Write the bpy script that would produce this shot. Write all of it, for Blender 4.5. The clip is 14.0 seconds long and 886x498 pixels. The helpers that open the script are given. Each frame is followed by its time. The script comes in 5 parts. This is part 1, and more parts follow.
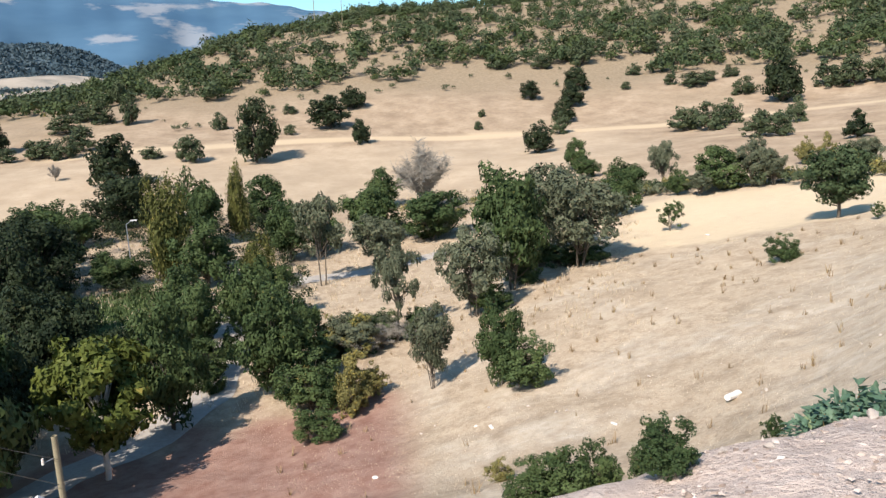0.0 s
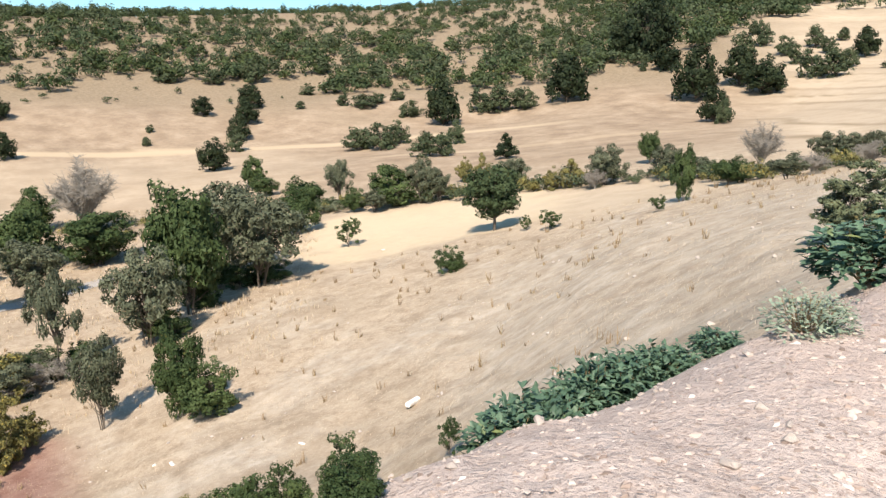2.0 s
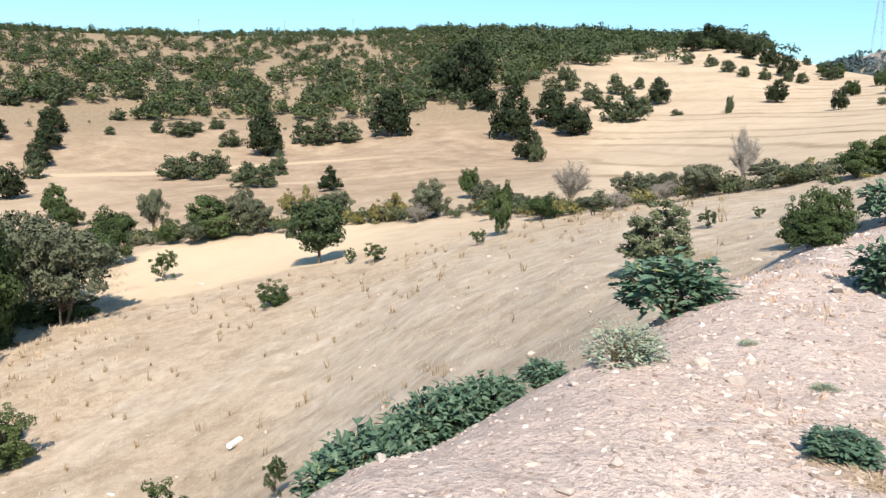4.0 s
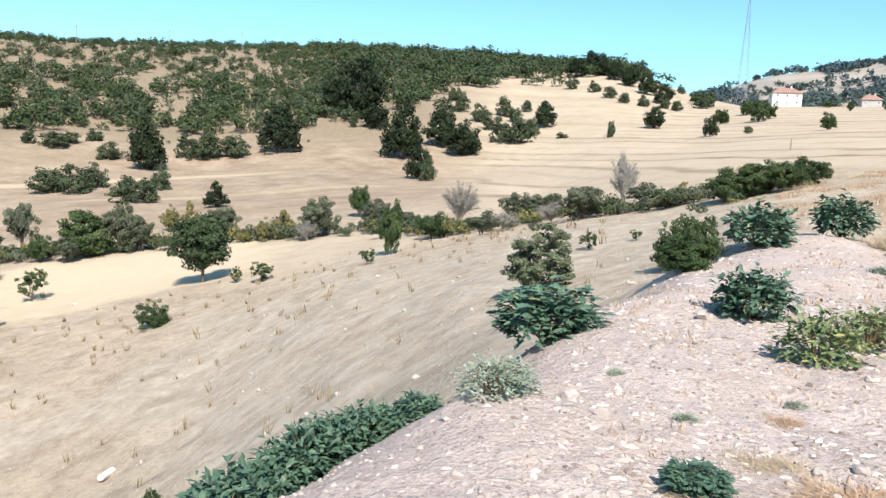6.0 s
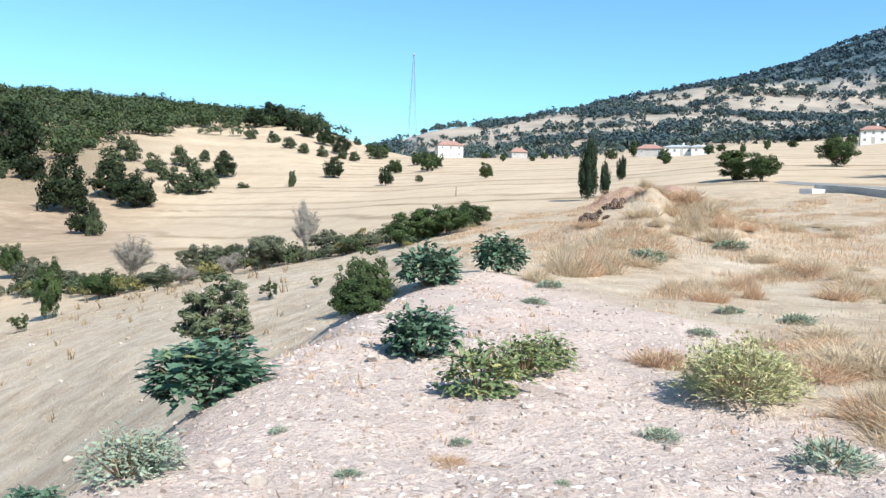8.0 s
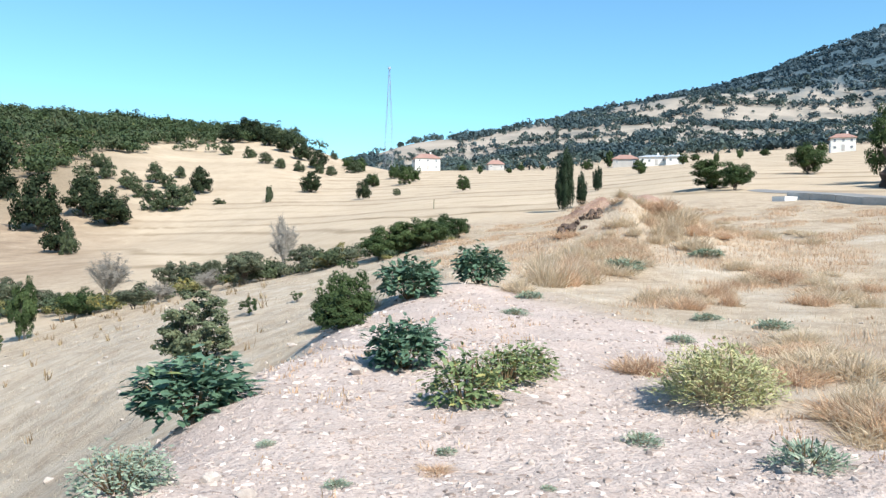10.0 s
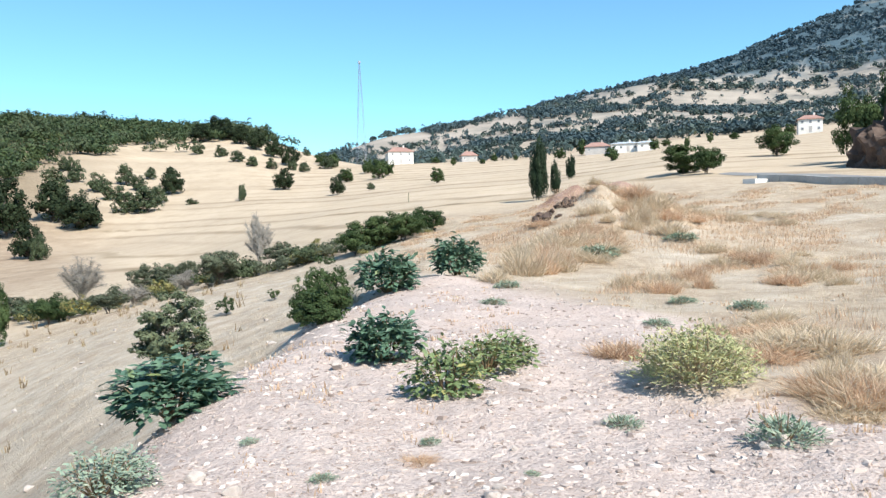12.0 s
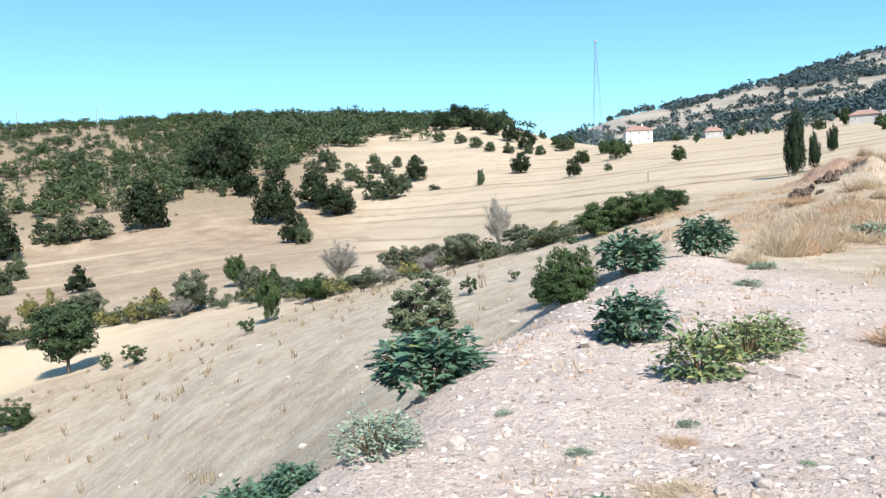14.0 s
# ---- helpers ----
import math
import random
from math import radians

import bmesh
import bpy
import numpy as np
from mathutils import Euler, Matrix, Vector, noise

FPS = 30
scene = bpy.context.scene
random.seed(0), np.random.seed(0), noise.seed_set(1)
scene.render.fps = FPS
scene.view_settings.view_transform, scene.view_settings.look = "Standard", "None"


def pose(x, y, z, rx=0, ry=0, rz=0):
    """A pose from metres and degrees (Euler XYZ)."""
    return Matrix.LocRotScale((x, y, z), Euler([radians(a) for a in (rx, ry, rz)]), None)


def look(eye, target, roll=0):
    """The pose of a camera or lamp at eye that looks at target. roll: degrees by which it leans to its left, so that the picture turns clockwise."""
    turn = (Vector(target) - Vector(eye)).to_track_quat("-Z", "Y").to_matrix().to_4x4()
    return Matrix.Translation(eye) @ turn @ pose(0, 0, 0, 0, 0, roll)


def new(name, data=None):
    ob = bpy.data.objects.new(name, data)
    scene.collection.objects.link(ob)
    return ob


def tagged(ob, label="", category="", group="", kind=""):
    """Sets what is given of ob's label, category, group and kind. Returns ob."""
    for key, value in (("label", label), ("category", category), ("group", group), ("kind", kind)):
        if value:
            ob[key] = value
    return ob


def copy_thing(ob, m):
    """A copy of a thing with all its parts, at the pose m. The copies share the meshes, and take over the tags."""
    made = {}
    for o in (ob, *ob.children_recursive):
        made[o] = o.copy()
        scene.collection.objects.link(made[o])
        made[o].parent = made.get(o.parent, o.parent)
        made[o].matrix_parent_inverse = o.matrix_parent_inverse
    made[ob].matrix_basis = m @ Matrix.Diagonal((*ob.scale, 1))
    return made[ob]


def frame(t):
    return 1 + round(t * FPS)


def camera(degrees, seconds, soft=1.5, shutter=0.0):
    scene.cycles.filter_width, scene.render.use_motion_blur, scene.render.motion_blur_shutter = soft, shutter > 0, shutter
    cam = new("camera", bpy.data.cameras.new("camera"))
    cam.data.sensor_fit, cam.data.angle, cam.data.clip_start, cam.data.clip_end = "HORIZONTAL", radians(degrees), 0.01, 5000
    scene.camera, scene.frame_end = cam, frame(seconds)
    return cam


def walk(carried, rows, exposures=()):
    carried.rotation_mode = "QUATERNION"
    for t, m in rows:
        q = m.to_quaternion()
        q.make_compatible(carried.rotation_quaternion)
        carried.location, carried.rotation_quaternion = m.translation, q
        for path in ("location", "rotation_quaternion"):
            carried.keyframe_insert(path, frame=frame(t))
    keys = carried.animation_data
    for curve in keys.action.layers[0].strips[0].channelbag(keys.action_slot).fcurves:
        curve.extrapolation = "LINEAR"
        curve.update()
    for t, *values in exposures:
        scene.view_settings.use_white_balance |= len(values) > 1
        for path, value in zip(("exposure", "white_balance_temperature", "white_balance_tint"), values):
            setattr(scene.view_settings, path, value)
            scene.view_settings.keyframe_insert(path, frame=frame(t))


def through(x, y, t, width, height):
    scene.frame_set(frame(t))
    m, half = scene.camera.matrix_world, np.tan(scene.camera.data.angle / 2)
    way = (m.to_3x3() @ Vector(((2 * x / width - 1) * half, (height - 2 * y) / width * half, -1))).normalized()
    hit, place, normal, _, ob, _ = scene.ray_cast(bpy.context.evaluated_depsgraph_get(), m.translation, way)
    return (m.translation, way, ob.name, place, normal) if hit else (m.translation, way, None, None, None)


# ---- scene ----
cam = camera(58.66, 14.0, soft=1.4)


def aim(yaw, pitch, roll, x, y, z):
    """The pose of the camera held out by someone turning on the bank: degrees to the left of +y, up and lean, and the eye in metres."""
    a, b = radians(yaw), radians(pitch)
    eye = Vector((x, y, z))
    return look(eye, eye + Vector((-math.sin(a) * math.cos(b), math.cos(a) * math.cos(b), math.sin(b))), roll)


# The pan from the valley to the village and back: seconds, yaw, pitch, roll, eye.
PAN = (
    (0, 75.92, -11.33, -2.51, 0.21, -0.39, 1.57),
    (0.5, 68.07, -11.68, -1.29, 0.18, -0.36, 1.62),
    (1, 62.48, -11.13, -0.98, 0.11, -0.33, 1.60),
    (1.5, 59.11, -11.19, -1.20, 0.04, -0.29, 1.57),
    (2, 52.61, -10.59, -0.35, -0.05, -0.22, 1.55),
    (2.5, 47.96, -9.96, -0.15, -0.10, -0.19, 1.53),
    (2.7, 45.07, -9.68, -0.11, -0.11, -0.19, 1.54),
    (4.8, 36.78, -7.37, 2.18, -0.06, -0.37, 1.68),
    (5, 35.15, -7.15, 2.37, -0.04, -0.34, 1.71),
    (5.5, 33.45, -6.91, 2.34, -0.04, -0.28, 1.71),
    (6, 31.81, -6.51, 2.80, -0.04, -0.18, 1.70),
    (6.5, 27.02, -5.30, 2.70, -0.03, -0.05, 1.69),
    (7, 22.63, -4.02, 2.43, -0.03, 0.10, 1.67),
    (7.5, 18.96, -2.44, 1.46, -0.00, 0.26, 1.65),
    (8, 9.47, -2.09, 1.43, 0.01, 0.45, 1.62),
    (8.2, 7.24, -2.12, 1.19, 0.00, 0.47, 1.61),
    (10.3, 8.11, -1.07, 0.30, -0.01, 0.31, 1.62),
    (10.5, 7.98, -1.12, -0.02, -0.02, 0.30, 1.62),
    (11, 7.47, -1.37, 0.66, -0.01, 0.30, 1.62),
    (11.5, 6.86, -1.80, -0.19, -0.00, 0.30, 1.62),
    (12, 6.20, -1.68, -1.37, -0.01, 0.31, 1.61),
    (12.5, 6.46, -1.76, -2.58, -0.04, 0.29, 1.60),
    (13, 7.68, -2.20, -1.10, -0.06, 0.27, 1.59),
    (13.5, 12.20, -2.69, -1.22, -0.10, 0.26, 1.57),
    (14, 23.28, -2.39, -2.31, -0.13, 0.28, 1.56),
)
walk(cam, [(t, aim(*turn)) for t, *turn in PAN], exposures=((0.0, 0.55, 7050, 14), (2.7, 0.60, 7350, 15), (5.0, 0.61, 6850, 13), (7.5, 0.65, 6450, 9), (14.0, 0.65, 6450, 9)))

# ---- light ----
SUN_AZ, SUN_UP = -137.0, 46.0
world = bpy.data.worlds.new("sky")
scene.world = world
world.use_nodes = True
wn = world.node_tree.nodes
sky = wn.new("ShaderNodeTexSky")
sky.sky_type, sky.sun_disc = "NISHITA", False
sky.sun_elevation, sky.sun_rotation = radians(SUN_UP), radians(-SUN_AZ)
sky.altitude, sky.air_density, sky.dust_density, sky.ozone_density = 900, 1.0, 0.8, 1.8
tint = wn.new("ShaderNodeMix")
tint.data_type, tint.blend_type = "RGBA", "MULTIPLY"
tint.inputs[0].default_value, tint.inputs[7].default_value = 1.0, (0.75, 1.13, 1.18, 1)
world.node_tree.links.new(sky.outputs[0], tint.inputs[6])
world.node_tree.links.new(tint.outputs[2], wn["Background"].inputs[0])
wn["Background"].inputs[1].default_value = 0.118
sun = new("sun", bpy.data.lights.new("sun", "SUN"))
sun.data.energy, sun.data.angle, sun.data.color = 5.0, radians(0.53), (1.0, 0.93, 0.84)
sa, su = radians(SUN_AZ), radians(SUN_UP)
sun.matrix_world = look(Vector((-math.sin(sa) * math.cos(su), math.cos(sa) * math.cos(su), math.sin(su))) * 50, (0, 0, 0))


# ---- materials ----
class Nodes:
    """Short hand for building one node material."""

    def __init__(self, name, rough=0.9, spec=0.25):
        self.mat = bpy.data.materials.new(name)
        self.mat.use_nodes = True
        self.tree = self.mat.node_tree
        self.out = self.tree.nodes["Principled BSDF"]
        self.out.inputs["Roughness"].default_value = rough
        self.out.inputs["Specular IOR Level"].default_value = spec

    def node(self, kind, **settings):
        n = self.tree.nodes.new("ShaderNode" + kind)
        for k, v in settings.items():
            n.inputs[k.replace("_", " ")].default_value = v
        return n

    def link(self, a, b):
        self.tree.links.new(a, b)

    def coords(self):
        return self.node("TexCoord").outputs["Object"]

    def place(self):
        return self.node("NewGeometry").outputs["Position"]

    def noise(self, vec, scale, detail=5.0, rough=0.6):
        n = self.node("TexNoise", Scale=scale, Detail=detail, Roughness=rough)
        self.link(vec, n.inputs["Vector"])
        return n.outputs["Fac"]

    def ramp(self, fac, *stops):
        n = self.node("ValToRGB")
        r = n.color_ramp
        while len(r.elements) < len(stops):
            r.elements.new(0.5)
        for e, (p, c) in zip(r.elements, stops):
            e.position = p
            e.color = (*c, 1) if len(c) == 3 else c
        self.link(fac, n.inputs["Fac"])
        return n.outputs["Color"]

    def step(self, fac, lo, hi, a=0.0, b=1.0):
        n = self.node("MapRange", From_Min=lo, From_Max=hi, To_Min=a, To_Max=b)
        self.link(fac, n.inputs["Value"])
        return n.outputs["Result"]

    def mix(self, fac, a, b, mode="MIX"):
        n = self.node("Mix")
        n.data_type, n.blend_type = "RGBA", mode
        for sock, v in ((n.inputs[0], fac), (n.inputs[6], a), (n.inputs[7], b)):
            if isinstance(v, bpy.types.NodeSocket):
                self.link(v, sock)
            else:
                sock.default_value = v if isinstance(v, (int, float)) else (*v, 1)
        return n.outputs[2]

    def times(self, a, b):
        n = self.node("Math")
        n.operation = "MULTIPLY"
        for sock, v in zip(n.inputs, (a, b)):
            if isinstance(v, bpy.types.NodeSocket):
                self.link(v, sock)
            else:
                sock.default_value = v
        return n.outputs[0]

    def colour(self, c):
        self.link(c, self.out.inputs["Base Color"])
        return self

    def bump(self, h, strength=0.4, distance=0.05):
        n = self.node("Bump", Strength=strength, Distance=distance)
        self.link(h, n.inputs["Height"])
        self.link(n.outputs[0], self.out.inputs["Normal"])
        return self


def leaf_material(name, dark, light, autumn, yellowed=0.1, shine=0.08, through=0.12, patchy=1.1):
    """Leaves of one kind: each leaf and each tree a little different, a few yellowed."""
    k = Nodes(name, 0.55, shine)
    geo, info = k.node("NewGeometry"), k.node("ObjectInfo")
    patch = k.noise(geo.outputs["Position"], patchy, 3.0)
    base = k.mix(k.step(patch, 0.34, 0.66), dark, light)
    base = k.mix(k.step(geo.outputs["Random Per Island"], 0, 1, 0.0, 0.45), base, [(p + q) * 0.62 for p, q in zip(dark, light)])
    tone = k.mix(k.step(info.outputs["Random"], 0, 1, 0.0, 0.4), base, dark)
    pick = k.node("TexWhiteNoise")
    pick.noise_dimensions = "1D"
    k.link(geo.outputs["Random Per Island"], pick.inputs["W"])
    tone = k.mix(k.step(pick.outputs["Value"], 1 - yellowed, 1 - yellowed + 0.02, 0.0, 0.8), tone, autumn)
    k.colour(tone)
    soft = k.node("BsdfTranslucent")
    k.link(tone, soft.inputs["Color"])
    blend = k.node("MixShader", Fac=through)
    k.link(k.out.outputs[0], blend.inputs[1])
    k.link(soft.outputs[0], blend.inputs[2])
    k.link(blend.outputs[0], k.tree.nodes["Material Output"].inputs["Surface"])
    return k.mat


def plain_material(name, a, b, scale=6.0, rough=0.85, relief=0.3, metal=0.0):
    """A worn surface between two tones at two scales."""
    k = Nodes(name, rough)
    p = k.coords()
    big, fine = k.noise(p, scale * 0.25, 3.0), k.noise(p, scale * 3, 6.0)
    tone = k.mix(k.step(big, 0.3, 0.7), a, b)
    tone = k.mix(k.step(fine, 0.35, 0.75, 0.0, 0.45), tone, [c * 0.6 for c in a])
    k.colour(tone).bump(fine, relief, 0.02)
    k.out.inputs["Metallic"].default_value = metal
    return k.mat


M = {
    "oak": leaf_material("oak_leaves", (.010, .019, .012), (.050, .068, .032), (.10, .09, .03), .01, patchy=.7),
    "green": leaf_material("green_leaves", (.022, .042, .018), (.100, .142, .056), (.16, .14, .04), .015, patchy=.8),
    "scrub": leaf_material("scrub_leaves", (.036, .056, .032), (.104, .128, .068), (.13, .11, .05), .02, patchy=.5),
    "wood": leaf_material("woodland_leaves", (.034, .058, .026), (.116, .145, .060), (.17, .13, .04), .02, patchy=.16),
    "grey": leaf_material("willow_leaves", (.060, .074, .048), (.160, .180, .118), (.20, .18, .12), .05, patchy=.8),
    "dry": leaf_material("dry_leaves", (.10, .100, .042), (.26, .24, .095), (.32, .26, .07), .1),
    "walnut": leaf_material("walnut_leaves", (.034, .052, .014), (.150, .180, .045), (.26, .22, .06), .03),
    "poplar": leaf_material("poplar_leaves", (.040, .052, .018), (.150, .155, .050), (.26, .22, .07), .08),
    # Far trees: greens paled and blued to stand for haze.
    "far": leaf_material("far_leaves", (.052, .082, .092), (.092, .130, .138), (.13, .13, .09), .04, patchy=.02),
    "olive": leaf_material("olive_green_leaves", (.085, .108, .062), (.205, .235, .142), (.22, .19, .09), .04, patchy=3.0),
    # Hedges beyond the village carry a weaker haze in their green.
    "mid": leaf_material("hazed_hedge_leaves", (.050, .076, .074), (.094, .128, .114), (.12, .12, .07), .04, patchy=.05),
    # Mountain forest and far ridge: haze put in as still more blue.
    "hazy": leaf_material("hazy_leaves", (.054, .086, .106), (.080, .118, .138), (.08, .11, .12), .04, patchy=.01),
    "lone": leaf_material("lone_tree_leaves", (.026, .046, .024), (.085, .118, .056), (.12, .12, .04), .02),
    "cypress": leaf_material("cypress_leaves", (.016, .030, .018), (.046, .070, .038), (.07, .08, .04), .02),
    "datura": leaf_material("broad_leaves", (.032, .076, .048), (.135, .225, .142), (.20, .24, .09), .02, .45, patchy=5.0),
    "yellowing": leaf_material("yellowing_leaves", (.085, .135, .058), (.25, .30, .13), (.36, .33, .12), .14, .4, patchy=5.0),
    "silver": leaf_material("silvery_leaves", (.17, .23, .17), (.34, .41, .31), (.40, .42, .32), .12, patchy=5.0),
    "pale": leaf_material("pale_leaves", (.28, .30, .15), (.50, .50, .28), (.54, .48, .28), .2, patchy=5.0),
    "straw": leaf_material("straw_blades", (.46, .365, .25), (.66, .55, .40), (.74, .64, .50), .3, .1, .42, 1.5),
    "russet": leaf_material("russet_blades", (.45, .30, .20), (.66, .48, .33), (.74, .60, .44), .3, .1, .42, 1.5),
    "stalk": leaf_material("brown_stalks", (.17, .115, .065), (.34, .25, .145), (.42, .33, .19), .2, .15, .2),
    "bark": plain_material("bark", (.085, .070, .055), (.17, .15, .125), 5.0, .95, .8),
    "twig": plain_material("grey_twigs", (.24, .225, .20), (.36, .34, .305), 8.0, .95, .3),
    "whitewash": plain_material("whitewashed_bark", (.62, .60, .55), (.74, .72, .68), 9.0, .9, .4),
    "stone": plain_material("pale_stone", (.42, .36, .32), (.60, .54, .49), 9.0, .9, .6),
    "dark_stone": plain_material("brown_rock", (.065, .046, .038), (.15, .11, .09), 4.0, .95, .9),
    "chalk": plain_material("chalk_white", (.72, .70, .67), (.82, .81, .79), 6.0, .85, .3),
    "wall": plain_material("white_render", (.70, .68, .64), (.80, .79, .76), 1.2, .9, .15),
    "stucco": plain_material("grey_render", (.40, .39, .38), (.50, .48, .46), 1.2, .9, .15),
    "tile": plain_material("red_roof_tiles", (.30, .18, .15), (.38, .24, .20), 2.5, .85, .5),
    "tin": plain_material("pale_tin_roof", (.50, .56, .62), (.66, .70, .74), 2.0, .45, .1, .3),
    "glass": plain_material("dull_window_glass", (.16, .18, .20), (.22, .24, .26), 2.0, .15, .02),
    "steel": plain_material("galvanised_steel", (.26, .30, .36), (.36, .40, .46), 3.0, .5, .05, .4),
    "lamp": plain_material("white_lamp_housing", (.72, .73, .74), (.80, .80, .80), 3.0, .4, .05),
    "concrete": plain_material("concrete", (.38, .37, .35), (.52, .50, .47), 2.0, .9, .3),
    "timber": plain_material("weathered_pole_timber", (.22, .20, .14), (.34, .31, .22), 4.0, .9, .5),
    "cable": plain_material("black_cable", (.02, .02, .02), (.03, .03, .03), 4.0, .6, .05),
}


# ---- the shape of the land ----
# Height of the land along lines that leave the standing place, by azimuth in degrees to the left of +y: (metres out, metres up).
PROFILES = {}


def profile(az, *steps):
    PROFILES[az] = steps


profile(-180, (0, 0), (12, 0), (40, 2), (120, 8), (400, 30), (1500, 120), (5000, 300))
profile(-110, (0, 0), (12, .2), (40, 3), (100, 10), (300, 34), (1000, 130), (2200, 420), (5000, 900))
profile(-50, (0, 0), (10, .1), (30, 1.2), (60, 4), (90, 8), (200, 22), (600, 80), (1300, 260), (2600, 620), (5000, 800))
profile(-30, (0, 0), (10, .05), (30, .4), (60, 3.4), (90, 6.5), (200, 19), (320, 36), (700, 86), (1300, 245), (2500, 630), (5000, 650))
profile(-20, (0, 0), (10, 0), (30, .1), (60, 3.2), (80, 6), (200, 18.6), (300, 31), (600, 64), (1000, 125), (1500, 280), (2300, 532), (5000, 532))
profile(-10, (0, 0), (8, 0), (24, 0), (50, 1.7), (80, 5.5), (120, 10.5), (200, 18.6), (280, 26), (600, 62), (1000, 140), (1500, 272), (2000, 338), (5000, 338))
profile(0, (0, 0), (8, 0), (22, .2), (50, 1.7), (75, 3.2), (140, 8.9), (250, 20), (330, 28.5), (500, 43), (700, 78), (1000, 151), (1400, 192), (5000, 190))
profile(6, (0, 0), (8, 0), (20, .25), (40, .6), (60, 1.6), (120, 6), (240, 17), (330, 28), (500, 40), (700, 69), (1000, 132), (1400, 140), (5000, 140))
profile(10, (0, 0), (8, 0), (18, .15), (30, .1), (60, .9), (120, 4.7), (220, 13.5), (330, 28), (420, 32), (600, 46), (900, 104), (1300, 110), (5000, 110))
profile(15, (0, 0), (8, 0), (15, .05), (18, -.6), (40, -.7), (55, -.5), (75, .2), (170, 6), (260, 15), (340, 27.5), (420, 40.8), (520, 39), (800, 65), (1200, 90), (5000, 90))
profile(20, (0, 0), (6, 0), (10.5, 0), (13, -1), (25, -1.2), (40, -1.3), (65, -2), (75, -1.6), (150, 1.6), (260, 15), (360, 38), (440, 57.3), (560, 51.7), (1200, 40), (5000, 60))
profile(25, (0, 0), (5, 0), (7.6, -.1), (11.5, -1.0), (18, -1.6), (45, -2.4), (70, -3.6), (120, -3.2), (190, 1.6), (260, 13.4), (380, 38.6), (450, 58.0), (560, 54.4), (1200, 30), (5000, 60))
profile(30, (0, 0), (4, 0), (5.7, -.1), (9.5, -1.2), (18, -2.4), (36, -2.9), (55, -3.8), (75, -5), (110, -3.6), (190, -2.2), (215, 3), (320, 28.4), (440, 58.0), (560, 56.0), (1200, 30), (5000, 60))
profile(40, (0, 0), (3, 0), (4.5, -.15), (9, -2.05), (14, -3.8), (24, -5), (34, -5.3), (60, -6.8), (85, -7), (140, -5.7), (190, -1.5), (225, 4), (260, 14), (340, 33.2), (420, 57.1), (560, 60.1), (1200, 30), (5000, 60))
profile(50, (0, 0), (2.5, 0), (4.2, -.25), (8, -2.8), (14, -6), (28, -9), (40, -9.7), (56, -10), (66, -9.7), (76, -10.4), (92, -9.8), (180, -6), (205, -3), (250, 7), (320, 27.2), (410, 51.5), (560, 56.6), (1200, 30), (5000, 60))
profile(60, (0, 0), (2.2, 0), (3.6, -.3), (6, -2.8), (14, -7.5), (25, -11.2), (40, -12), (64, -12.3), (78, -12.3), (100, -11.6), (185, -8.4), (255, 5.8), (380, 43.3), (560, 52.4), (1200, 20), (5000, 60))
profile(70, (0, 0), (2, 0), (3.4, -.4), (6, -3), (14, -8), (28, -12.6), (38, -13.6), (62, -14.3), (80, -14.8), (115, -14.2), (190, -8.7), (250, 5.9), (370, 40), (560, 46.5), (1200, 10), (5000, 60))
profile(80, (0, 0), (2, 0), (3.4, -.5), (6, -3), (14, -8.5), (30, -14.4), (42, -16), (55, -16.3), (80, -16.8), (130, -15.3), (185, -8.7), (250, 6.6), (345, 35.7), (560, 36.6), (1200, 10), (5000, 80))
profile(90, (0, 0), (2, 0), (3.4, -.5), (6, -3), (14, -9), (30, -15), (42, -17), (80, -17), (130, -14.8), (190, -8), (245, 1.5), (330, 24.6), (500, 20), (900, 2), (1800, 10), (5000, 20))
profile(98, (0, 0), (2, 0), (3.4, -.5), (6, -3), (14, -9), (30, -15.2), (42, -17), (85, -17), (125, -14.6), (150, -12.2), (190, -7.6), (240, .3), (300, 8), (460, 4), (900, 8), (1400, 34), (1900, 50), (2600, 130), (3400, 60), (5000, 60))
profile(106, (0, 0), (2, 0), (3.4, -.5), (6, -3), (14, -9), (30, -15.4), (42, -17), (90, -17), (125, -16), (190, -9), (250, -1.4), (300, -2), (460, -4), (900, 6), (1400, 32), (1900, 50), (2600, 240), (3400, 90), (5000, 60))
profile(125, (0, 0), (2.5, 0), (4, -.4), (7, -2.6), (16, -8.5), (36, -15.5), (60, -17), (120, -17), (250, -12), (460, -8), (900, 10), (1400, 40), (1900, 60), (2600, 330), (3400, 120), (5000, 60))
profile(150, (0, 0), (6, 0), (10, -.4), (20, -4), (45, -10), (120, -12), (300, -6), (1500, 60), (5000, 350))
profile(180, (0, 0), (12, 0), (40, 2), (120, 8), (400, 30), (1500, 120), (5000, 300))

AZ_KNOTS = sorted(PROFILES)
LOG_R = np.linspace(math.log(.5), math.log(5000), 420)
RAW = np.array([np.interp(np.exp(LOG_R), *zip(*PROFILES[a])) for a in AZ_KNOTS])
KERNEL = np.exp(-np.linspace(-2, 2, 11) ** 2)
KERNEL /= KERNEL.sum()
RAW = np.array([np.convolve(np.pad(row, 5, mode="edge"), KERNEL, mode="valid") for row in RAW])
AZ_FINE = np.arange(-180, 180.5, .5)
TABLE = np.array([np.interp(AZ_FINE, AZ_KNOTS, RAW[:, k]) for k in range(RAW.shape[1])])
WIDE = np.exp(-np.linspace(-2, 2, 13) ** 2)
WIDE /= WIDE.sum()
TABLE = np.array([np.convolve(np.pad(row, 6, mode="wrap"), WIDE, mode="valid") for row in TABLE]).T


